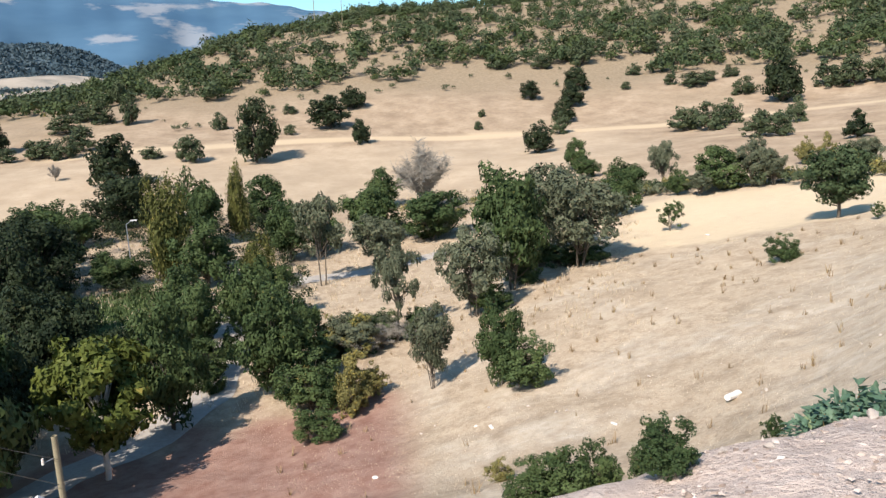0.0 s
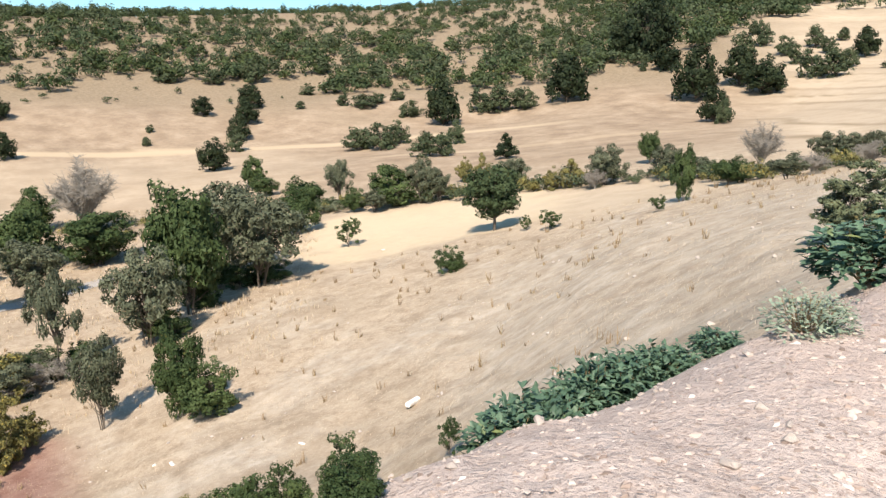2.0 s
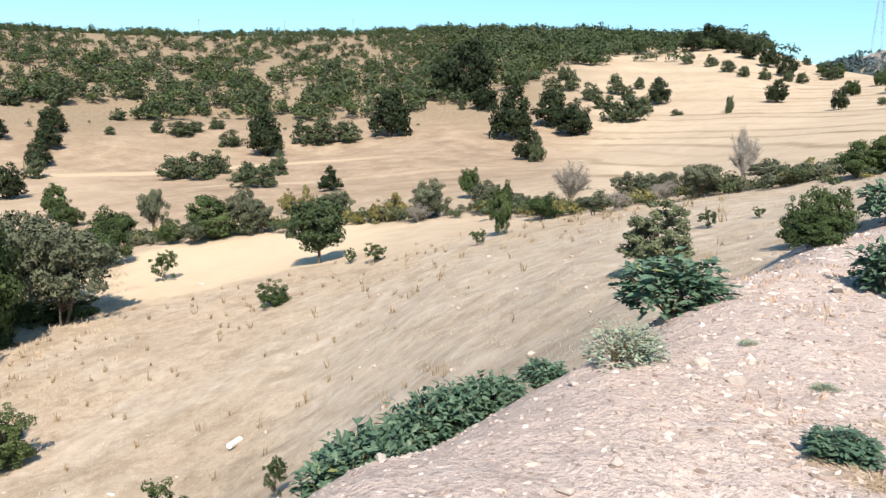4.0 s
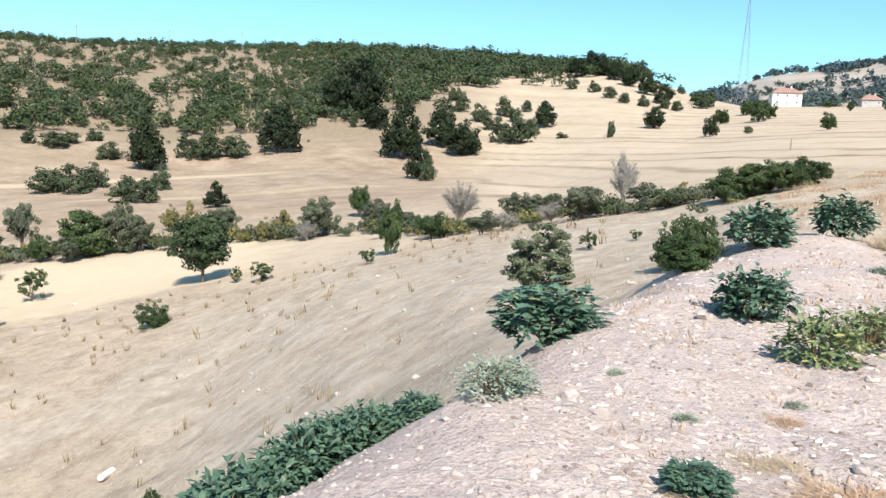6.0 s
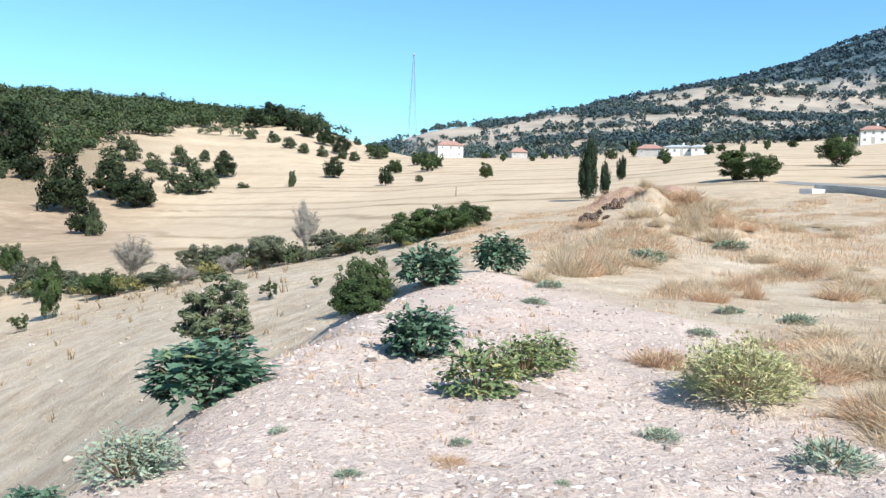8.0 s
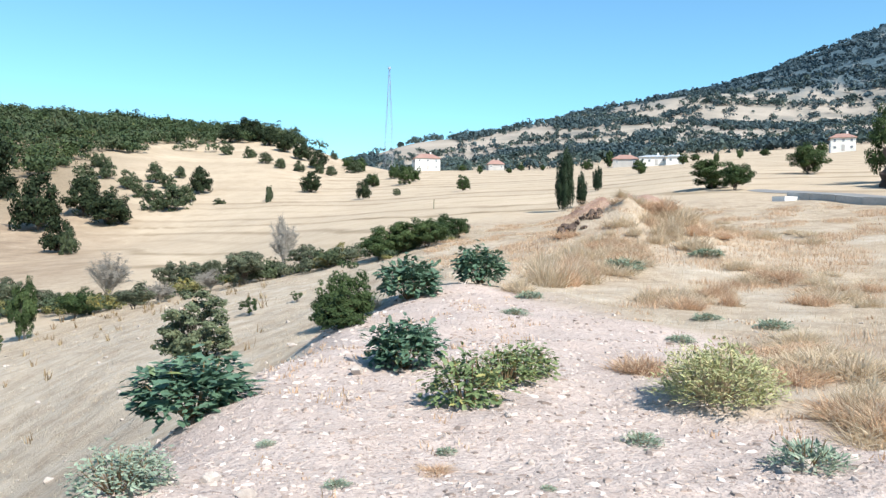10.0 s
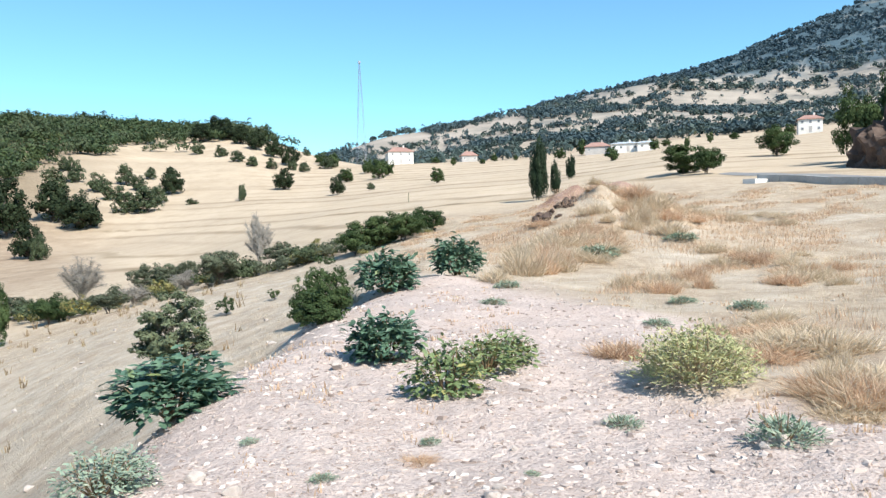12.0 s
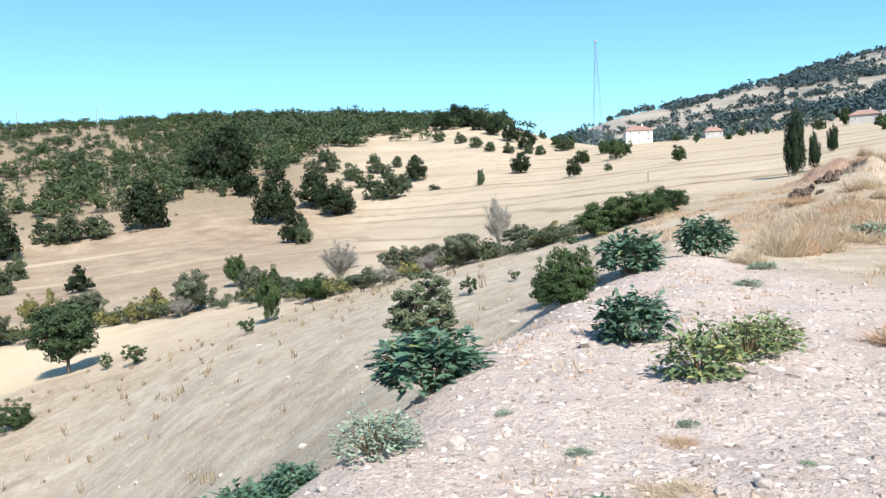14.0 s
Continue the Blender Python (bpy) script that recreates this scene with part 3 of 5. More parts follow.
def set_out(kind, *rows):
    """Trees and shrubs of one kind at rows of (azimuth, distance, width, height)."""
    for az, r, w, h in rows:
        if r > 125 and kind in ("oak", "green"):
            set_out("far_" + kind, (az, r, w, h))
            continue
        grow = {"bare": 1.3, "grey": 1.12}.get(kind, 1.0)
        w, h = w * grow, h * grow
        n = COUNTS[kind] = COUNTS.get(kind, 0) + 1
        v = n % VARIANTS.get(kind, 1)
        rng = np.random.RandomState(sum(map(ord, kind)) * 7 + n)
        pose_at = Matrix.LocRotScale(spot(az, r, -.03 * h), Euler((0, 0, rng.uniform(0, 6.28))), (w, w, h))
        if (kind, v) in MODELS:
            ob = copy_thing(MODELS[kind, v], pose_at @ Matrix.Diagonal((*(1 / s for s in MODELS[kind, v].scale), 1)))
        else:
            g = np.random.RandomState(sum(map(ord, kind)) + 31 * v)
            wood, crown, mat = bare_model(g) if kind == "bare" else tree_model(g, kind)
            ob = new(NAMES[kind])
            bark = M["twig"] if kind == "bare" else M["whitewash"] if kind == "walnut" else M["bark"]
            part("trunk", *wood, bark, ob, smooth=True)
            part("crown", *crown, M[mat], ob)
            ob.matrix_world = pose_at
            MODELS[kind, v] = ob
        tagged(ob, *LABELS[kind], group=NAMES[kind] + "s of the valley")


set_out("oak", (98.4, 147.9, 8.69, 8.9), (89, 165.9, 9.51, 13.32), (83.7, 196.7, 10.15, 8.18), (82, 216.3, 7.75, 5.89), (81.6, 178, 4.34, 5.61), (105.3, 199.7, 7.44, 8.87))
set_out("oak", (69.3, 218.5, 5.64, 5.17), (68.8, 155.5, 6.24, 6.24), (66.4, 209.9, 6.92, 6.32), (67, 194.7, 5.86, 5.86), (66.1, 227.4, 7.82, 6.52), (52.6, 200.7, 9.49, 12.37))
set_out("oak", (43.8, 215.2, 11.41, 12.65), (38.4, 261.6, 17.25, 19.12), (40, 264.2, 11.36, 11.36), (37.1, 246.3, 9.18, 8.12), (35.1, 206.8, 11.26, 13.64), (33.9, 170.1, 6.83, 7.07))
set_out("oak", (32.4, 225.1, 10, 10.32), (30.7, 214.1, 10.13, 9.51), (25, 257.7, 7.76, 8.5), (21.8, 402.1, 13.26, 11.53), (20.3, 380.6, 8.73, 8.73), (19.3, 365.6, 9.43, 9.43))
set_out("oak", (18.1, 347.8, 8.97, 8.97), (17, 324.3, 8.37, 8.37), (23, 396.1, 11.36, 9.08), (21, 396.1, 9.65, 8.52), (17.4, 248.8, 6.78, 6.78), (13.7, 203.7, 3.94, 5.26))
set_out("oak", (103.9, 85.8, 9.22, 7.99), (106.2, 66.8, 7.18, 9.1), (107.5, 47.3, 5.42, 7.12), (103.7, 54.4, 5.85, 7.02), (98, 119.3, 11.12, 7.7))
set_out("oak", (105, 99.1, 8.52, 7.1), (106.7, 78.8, 7.91, 8.47), (105.4, 55.8, 6, 7.6), (99.9, 51.8, 4.08, 4.83), (108.5, 42.6, 4.58, 7.02))
set_out("scrub", (104.6, 189, 4.61, 2.98), (102.5, 189, 8.13, 4.06), (101.1, 185.2, 6.64, 4.78), (98.7, 220.7, 6.96, 6.01), (100.1, 190.9, 5.75, 5.75), (93.4, 169.3, 6.31, 5.58))
set_out("scrub", (91.3, 206.8, 4.45, 4.45), (95.9, 174.4, 5, 2.5), (101, 212, 8.2, 4.56), (99.8, 225.1, 7.1, 4.52), (96.9, 218.5, 5.32, 8.14), (86.4, 217.4, 4.36, 2.65))
set_out("scrub", (86.5, 190.9, 3.28, 2.46), (97.5, 251.3, 5.4, 7.2), (65.7, 257.7, 9.23, 8.31), (67.3, 180.7, 4.66, 5.18), (71.6, 253.8, 7.64, 4.73), (68.5, 252.6, 6.88, 4.71))
set_out("scrub", (63.8, 287.6, 4.95, 4.12), (62.2, 245.1, 4.92, 3.51), (62.7, 222.9, 2.88, 2.24), (73.1, 189.9, 2.31, 2.18), (72.8, 200.7, 2.3, 1.87), (59.7, 225.1, 3.87, 3.87))
set_out("scrub", (58.3, 221.8, 7.95, 3.82), (57.3, 226.2, 4.86, 2.92), (54.9, 212, 6.38, 4.56), (55.9, 230.8, 4.96, 3.31), (61.1, 269.5, 5.79, 4.83), (58.8, 173.6, 7.47, 4.98))
set_out("scrub", (57.1, 169.3, 8.01, 5.82), (55.7, 176.2, 5.3, 5.3), (54.1, 145.7, 5.64, 4.59), (52.7, 142.8, 5.12, 4.3), (51.7, 165.1, 4.26, 5.21), (49.9, 214.1, 7.98, 6.44))
set_out("scrub", (48.4, 212, 8.51, 6.99), (46.8, 212, 7.6, 5.77), (33.2, 164.3, 3.53, 4.95), (28, 229.7, 8.23, 7.24), (26.6, 226.2, 8.11, 7.13), (25.9, 240.2, 5.85, 5.16))
set_out("scrub", (34.9, 287.6, 4.12, 4.12), (33.6, 300.9, 4.31, 3.88), (32.3, 260.2, 7.83, 7.83), (31, 277.7, 6.37, 7.16), (29.7, 262.9, 6.78, 6.03), (28.9, 250, 5.38, 5.38))
set_out("scrub", (27.9, 275, 6.31, 7.1), (27.1, 265.5, 4.95, 4.95), (38.7, 246.3, 2.82, 3.53), (23.7, 230.8, 3.97, 1.65), (26.4, 289.1, 4.97, 4.14), (31.6, 299.4, 5.58, 5.15))
set_out("scrub", (23.3, 356.6, 6.64, 6.13), (21.7, 340.9, 6.35, 4.89), (20.6, 322.7, 6.01, 4.63), (19.6, 310, 4.89, 4), (18.3, 306.9, 5.28, 4.4), (15.8, 392.2, 4.5, 4.5))
set_out("scrub", (14.4, 327.6, 7.51, 5.17), (20.3, 224, 2.41, 4.17), (13.3, 268.2, 4.23, 3.84), (20.4, 219.6, 2.05, 4.25), (11.3, 200.7, 2.3, 1.87), (16, 308.5, 4.86, 3.98))
set_out("scrub", (16.8, 311.6, 4.91, 4.02))
set_out("bare", (102, 158.6, 2.27, 2.73), (30.8, 80.4, 3.69, 4.15), (19.3, 68.8, 2.17, 4.04), (77.4, 112.3, 7.73, 9.01))
set_out("bare", (81.6, 54.0, 3.0, 1.7), (80.0, 55.2, 2.4, 1.4), (83.1, 52.6, 2.6, 1.5), (78.8, 53.0, 2.0, 1.2), (24.2, 66.0, 2.4, 1.6), (27.6, 63.5, 2.2, 1.5), (41.8, 84.0, 2.4, 1.9))
set_out("conifer", (48.1, 127.9, 4.22, 4.03))
set_out("green", (71.1, 62.3, 6.8, 10.2), (66.2, 130.5, 4.3, 5.24), (65.5, 121.7, 4.36, 3.49), (6.5, 180.7, 3.5, 3.76), (13, 258.9, 4.82, 4.45), (10.7, 248.8, 6.06, 6.06), (10.1, 258.9, 5.57, 5.2))
set_out("green", (11.5, 283.3, 4.47, 5.28), (14, 335.8, 7.22, 6.02), (14.8, 349.6, 6.51, 5.51), (62.7, 101.1, 5.8, 4.49), (59.2, 94.3, 2.84, 3.04), (56.3, 94.3, 6.08, 5))
set_out("green", (38, 102.2, 2.93, 3.96), (35.7, 58.4, 1.93, 4.1), (32.8, 68.1, 3.12, 2.44), (12.4, 49, 2.81, 2.04), (10.7, 49.5, 2.48, 1.95), (9, 49.5, 2.84, 1.77))
set_out("green", (7.4, 56.6, 2.84, 1.87), (63.5, 87.5, 5.27, 5.14), (80.3, 119.3, 6.16, 6.16), (76.8, 92.9, 8.26, 6.13), (81.6, 95.3, 7.65, 6.97), (72.4, 39.6, 2.9, 4.9))
set_out("green", (93.4, 100.1, 6.89, 9.61), (93.3, 81.2, 6.52, 7.22), (88.6, 110.7, 6.51, 6.98), (87.2, 88.8, 5.86, 7.13), (89.3, 48, 5.16, 7.4), (87.5, 53.6, 4.23, 5.38))
set_out("green", (97, 45.4, 4.56, 7.97), (94.7, 56.9, 4.08, 6.12), (103.2, 112.3, 8.37, 6.12), (99.4, 85.8, 5.66, 3.81), (102.7, 94.3, 7.43, 4.87), (95.3, 62.6, 4.94, 6.28))
set_out("green", (94, 53.6, 2.69, 3.07), (90.6, 60.7, 4.79, 6.53), (89.1, 65.8, 4.72, 5.66), (101.1, 109, 6.25, 5.47), (84.9, 92, 4.62, 5.27), (-10.8, 88.4, 4.69, 3.04))
set_out("green", (-12.3, 84.5, 3.39, 2.66), (-16.8, 118.1, 5.25, 4.4), (-6, 174.4, 3, 3.25), (-3.9, 306.9, 3.96, 6.16))
set_out("grey", (60.2, 103.7, 3.42, 5.2), (54.3, 93.8, 4.3, 5.11), (53, 93.4, 3.08, 3.35), (47.5, 95.7, 3.57, 3.43), (41.1, 86.2, 4.45, 3.95), (36.8, 83.6, 3, 3))
set_out("grey", (34.7, 79.6, 2.62, 1.83), (26.6, 75.7, 3.26, 2.6), (25.2, 73.1, 2.62, 2.2), (22, 58.6, 3.53, 2.18), (17.8, 60.4, 2.77, 1.82), (29.2, 58.9, 2.53, 1.35))
set_out("grey", (24, 72.7, 1.77, 2.08), (57.7, 92.4, 3.31, 2.65), (66.1, 66.1, 7.11, 7.58), (68.3, 73.4, 6.84, 7.89), (74, 56.6, 4.87, 6.49), (77.6, 43.5, 2.4, 4.6))
set_out("grey", (83.7, 53.6, 4.23, 2.69), (81.5, 56.3, 3.23, 2.02), (80.8, 82.8, 5.34, 5.34), (76.5, 92.9, 4.66, 3.99))
set_out("dry", (51.1, 108.5, 2.8, 3.5), (49.8, 106.3, 2.44, 3.96), (44.7, 89.3, 2.56, 2.69), (43.5, 88.4, 2.66, 3.29), (16, 55, 1.58, 1.26), (15.2, 58.4, 1.34, 1.34))
set_out("dry", (46.1, 90.6, 1.95, 1.56), (82.9, 53.3, 3.44, 3.06), (85, 54.1, 3.49, 3.1), (83.9, 42.6, 2.14, 2.75), (87.2, 47.8, 2.4, 2.4), (83.5, 43.9, 2.52, 3.46))
set_out("dry", (82.2, 45, 1.94, 2.26), (72.9, 25.7, 1.11, 0.85))
set_out("lone", (49, 68.5, 5.3, 5.79))
set_out("sapling", (59.7, 75.7, 2.6, 2.93), (37.5, 53.1, 1.37, 1.14), (44.9, 61, 1.84, 1.57), (21.5, 30.2, 0.78, 0.69), (18.2, 31.1, 0.53, 0.45), (46.7, 63.8, 1.1, 1.28))
set_out("sapling", (52.8, 19.7, 0.65, 1.24))
set_out("bushy", (67.5, 69.0, 4.2, 2.4), (65.4, 68.0, 3.6, 2.0), (70.2, 64.0, 3.6, 2.3), (69.0, 71.0, 4.2, 2.6), (72.6, 57.0, 3.2, 2.2), (73.6, 60.0, 3.4, 2.6))
set_out("bushy", (52.3, 55, 2.29, 1.89), (70.5, 38.5, 3.09, 2.87), (78, 55.8, 2.48, 1.84), (86.8, 44.5, 4.15, 3.51), (86.4, 39.3, 2.93, 1.69), (93.9, 51, 2.19, 2.01))
set_out("bushy", (91.7, 67.8, 2.92, 2.92), (92.3, 56.9, 2.04, 2.45), (85.8, 53.1, 4.57, 2.28), (83.2, 54.1, 3.49, 2.71), (81.1, 56.3, 3.23, 2.42), (78.5, 56.9, 2.45, 1.84))
set_out("bushy", (60.5, 21, 1.88, 2.26), (63.8, 3.3, 0.33, 0.3), (67.6, 20.2, 2.3, 1.7), (65.2, 20.3, 1.5, 1.9), (70.5, 20.6, 1.9, 1.3), (15.8, 19.1, 1.15, 1.15), (14.2, 14.5, 0.87, 1.12))
set_out("bushy", (15, 14.2, 0.92, 0.57))
set_out("greytree", (79.9, 56.1, 3.7, 7.24), (85.2, 77.2, 5.53, 9.41))
set_out("poplar", (95.8, 85.3, 4.52, 11.37), (90.7, 101.1, 2.9, 10.29), (89.6, 79.2, 3.52, 5.56))
set_out("walnut", (101.8, 40.5, 6.24, 7.4))
set_out("cypress", (-0.8, 82, 2, 6.35), (-2, 86, 1.17, 3.7), (-3.1, 120, 1.46, 3.61))
set_out("near_bush", (25.3, 21.5, 2.3, 1.9))


# ---- woods and thickets, too many to count ----
def thicket(name, az, r, w, h, leaves, material, label, seed, category="shrubs", leaf=.22):
    """Many bushes in one mesh, each a ragged dome of leaves."""
    rng = np.random.RandomState(seed)
    n = len(az)
    a = np.radians(az)
    base = np.stack([-r * np.sin(a), r * np.cos(a), height(az, r)], -1)
    k = np.repeat(np.arange(n), leaves)
    bough = rng.normal(0, 1, (n, 9, 3))
    bough[..., 2] = np.abs(bough[..., 2]) * 1.1 - .25
    bough *= (rng.uniform(.35, .95, (n, 9)) / np.linalg.norm(bough, axis=2))[..., None]
    away = rng.normal(0, 1, (n * leaves, 3))
    away /= np.linalg.norm(away, axis=1)[:, None]
    d = bough[k, rng.randint(0, 9, n * leaves)] + away * (.42 * rng.uniform(.3, 1, n * leaves) ** .5)[:, None]
    pos = base[k] + d * np.stack([w[k] * .52, w[k] * .52, h[k] * .58], -1)
    pos[:, 2] += h[k] * .40
    v, f = slips(pos, .9 * d + 1.0 * away + np.array((0, 0, .25)), leaf * w[k], rng)
    ob = sheet(name, v, f, M[material], False)
    return tagged(ob, label, category, kind="stuff")


WOOD_FOOT = ((15, 6.2), (22, 6.4), (27, 5.6), (32, 5.0), (34, 4.0), (36, 3.0), (39, 2.3), (43, 1.5), (47, 1.0), (53, .7), (60, .8), (66, 1.5), (72, 1.0), (80, 1.3),
             (84, .6), (88, 0), (95, -.3), (100, -.2), (112, -1.2))


def scatter(rng, count, az0, az1, r0, r1):
    return rng.uniform(az0, az1, count), np.sqrt(rng.uniform(r0 * r0, r1 * r1, count))


def lift_angle(az, r):
    return np.degrees(np.arctan2(land(az, r) - 1.6, r))


rng = np.random.RandomState(5)
az, r = scatter(rng, 15500, 15, 112, 195, 480)
a = np.radians(az)
x, y = -r * np.sin(a), r * np.cos(a)
up = lift_angle(az, r)
foot = np.interp(az, *zip(*WOOD_FOOT))
clump = wave(x, y, 42, 31) + .7 * wave(x, y, 17, 32)
inside = up + .35 * clump > foot
# Bare ground shows between the bushes on the upper hill; the shoulder towards the fields is closed wood.
open_ground = np.interp(az, (30, 40, 48, 66, 74, 112), (-2, -1.4, -.75, -.85, -.5, -.55)) + .40 * band(az, 42, 72, 4) * soft(up, 3.6, 4.6)
keep = inside & (clump + rng.normal(0, .22, len(az)) > open_ground) & (rng.uniform(0, 1, len(az)) < np.interp(az, (30, 42), (.50, .66)))
stray = ~keep & (r > 205) & (up > foot - 1.6) & (rng.uniform(0, 1, len(az)) < .05) & (az > 30)
size = np.where(stray, rng.uniform(1.0, 2.8, len(az)), rng.uniform(3.0, 7.4, len(az)) * np.interp(az, (32, 42), (1.3, 1.0)))
size *= 1 - .3 * band(az, 42, 72, 4) * soft(up, 3.8, 4.8)
pick = rng.uniform(0, 1, len(az)) + .3 * wave(x, y, 55, 33) + .4 * soft(-az, -44, -32)
for k, (mask, mat, label) in enumerate(((keep & (pick < .42), "wood", "olive-green oak scrub woodland covering the dry hill"), (keep & (pick >= .42) & (pick < .80), "scrub", "dull green scrub woodland on the hill"),
                                        (keep & (pick >= .80), "lone", "dark green oak woodland on the hill"), (stray, "scrub", "scattered small bushes on the dry hillside"))):
    thicket("woodland", az[mask], r[mask], size[mask], size[mask] * rng.uniform(.62, .95, mask.sum()), 145, mat, label, 40 + k, "woodland", .088)

# The bushy bank of the creek.
rng = np.random.RandomState(6)
CREEK = ((6, 56), (12, 50), (17, 58), (22, 62), (25, 71), (29, 66), (32, 71), (36, 81), (41, 87), (47, 95), (56, 95), (63, 101), (72, 98), (80, 96))
for k, (mat, n, label) in enumerate((("scrub", 110, "low green undergrowth along the creek"), ("grey", 90, "grey-green willow undergrowth along the creek"),
                                     ("dry", 60, "yellowed reeds and weeds along the creek"))):
    az = rng.uniform(7, 80, n)
    r = np.interp(az, *zip(*CREEK)) + rng.normal(0, 1.6, n) + np.where(az > 63, rng.uniform(-8, 16, n), 0)
    w = rng.uniform(1.0, 2.6, n) * np.interp(az, (7, 20, 40), (.6, .95, 1.2))
    thicket("creek_undergrowth", az, r, w, w * rng.uniform(.5, .8, n), 330, mat, label, 60 + k, "undergrowth", .06)

# Undergrowth beneath the valley trees.
rng = np.random.RandomState(7)
az, r = scatter(rng, 480, 86, 112, 44, 118)
ok = ~((band(az, 95, 108, 1.5) * band(r, 59, 80, 2) > .3) | (band(az, 84, 93.6, 1) * band(r, 44, 82, 2) * (az > 90.6) > .2) | ((r < 50) & (az > 90)))
w = rng.uniform(1.2, 3.2, len(az))
for k, (mask, mat, label) in enumerate(((ok & (w > 1.9), "oak", "dark shaded undergrowth beneath the valley trees"), (ok & (w <= 1.9), "green", "green undergrowth beneath the valley trees"))):
    thicket("valley_undergrowth", az[mask], r[mask], w[mask], w[mask] * .75, 320, mat, label, 70 + k, "undergrowth", .05)

# Far woods on the slopes behind the village and down the valley; haze is in their leaf colours.
rng = np.random.RandomState(8)
n = 30000
az, r = rng.uniform(-38, 19, n), np.exp(rng.uniform(math.log(455), math.log(1500), n))
a = np.radians(az)
x, y = -r * np.sin(a), r * np.cos(a)
up = lift_angle(az, r)
# Hedges follow the slope between the small fields; copses fill the folds.
fold = wave(x, y, 150, 51) + .6 * wave(x, y, 60, 52)
hedge = np.abs(np.sin(np.log(r) * 17 + .9 * wave(x, y, 260, 54) + az * .05))
keep = (((hedge < .12) & (rng.uniform(0, 1, n) < .8)) | (fold > .80) | (rng.uniform(0, 1, n) < .07)) & (fold > -1.0) & ~((az > 11) & (r < 540))
size = rng.uniform(4.5, 9.5, n) * (1 + np.clip(r - 700, 0, 900) / 1500)
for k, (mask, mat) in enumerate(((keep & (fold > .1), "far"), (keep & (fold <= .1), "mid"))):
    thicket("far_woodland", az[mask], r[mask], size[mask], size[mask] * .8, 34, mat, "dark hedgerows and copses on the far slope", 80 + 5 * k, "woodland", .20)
az, r = scatter(rng, 12000, -40, 9, 1050, 2500)
keep = (wave(-r * np.sin(np.radians(az)), r * np.cos(np.radians(az)), 190, 55) + .6 * wave(-r * np.sin(np.radians(az)), r * np.cos(np.radians(az)), 60, 56) > -.55) & (rng.uniform(0, 1, len(az)) < .8 * soft(r, 1150, 1450))
size = rng.uniform(8, 15, len(az))
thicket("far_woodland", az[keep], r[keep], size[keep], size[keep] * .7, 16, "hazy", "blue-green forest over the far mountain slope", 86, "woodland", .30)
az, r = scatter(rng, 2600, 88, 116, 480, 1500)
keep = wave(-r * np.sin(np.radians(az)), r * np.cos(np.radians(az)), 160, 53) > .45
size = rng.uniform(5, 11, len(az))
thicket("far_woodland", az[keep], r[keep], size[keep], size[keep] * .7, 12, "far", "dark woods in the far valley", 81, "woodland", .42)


# ---- the mountain range at the end of the valley ----
def build_range():
    k = Nodes("hazed_mountain", 1.0, 0.0)
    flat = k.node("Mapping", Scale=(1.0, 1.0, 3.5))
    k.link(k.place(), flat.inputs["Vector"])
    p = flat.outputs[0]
    # The haze of distance is given as blue base tones.
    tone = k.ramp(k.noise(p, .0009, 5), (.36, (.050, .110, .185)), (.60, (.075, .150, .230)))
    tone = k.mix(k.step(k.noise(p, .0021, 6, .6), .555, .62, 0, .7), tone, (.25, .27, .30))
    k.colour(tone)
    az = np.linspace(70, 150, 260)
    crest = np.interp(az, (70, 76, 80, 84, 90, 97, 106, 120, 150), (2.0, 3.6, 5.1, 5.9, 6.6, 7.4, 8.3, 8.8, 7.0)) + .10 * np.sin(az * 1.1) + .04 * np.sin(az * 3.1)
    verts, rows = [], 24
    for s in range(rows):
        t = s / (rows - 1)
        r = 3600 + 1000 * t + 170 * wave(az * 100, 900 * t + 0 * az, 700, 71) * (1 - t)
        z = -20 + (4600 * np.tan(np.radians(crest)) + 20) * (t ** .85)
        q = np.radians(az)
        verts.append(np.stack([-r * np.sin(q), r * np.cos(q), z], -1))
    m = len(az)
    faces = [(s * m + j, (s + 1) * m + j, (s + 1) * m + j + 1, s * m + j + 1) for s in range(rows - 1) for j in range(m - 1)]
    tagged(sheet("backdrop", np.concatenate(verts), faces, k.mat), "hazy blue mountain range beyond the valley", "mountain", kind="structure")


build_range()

rng = np.random.RandomState(9)
az, r = scatter(rng, 9000, 92, 118, 1850, 2650)
size = rng.uniform(7, 15, len(az))
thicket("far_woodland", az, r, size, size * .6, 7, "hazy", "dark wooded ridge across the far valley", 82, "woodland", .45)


# ---- weeds and stones on the bank ----
def broad_leaf():
    """One lobed leaf a metre long, folded along its rib, lying along +x."""
    v = np.array([(0, 0, 0), (.30, .20, .05), (.45, .14, .05), (.62, .24, .03), (1, 0, -.12), (.62, -.24, .03), (.45, -.14, .05), (.30, -.20, .05), (.36, 0, .0), (.66, 0, -.03)])
    f = [(0, 8, 1), (1, 8, 2), (2, 8, 9, 3), (3, 9, 4), (0, 7, 8), (7, 6, 8), (6, 5, 9, 8), (5, 4, 9)]
    return v, f


def narrow_leaf():
    v = np.array([(0, 0, 0), (.4, .12, .03), (1, 0, -.1), (.4, -.12, .03)])
    return v, [(0, 3, 2, 1)]


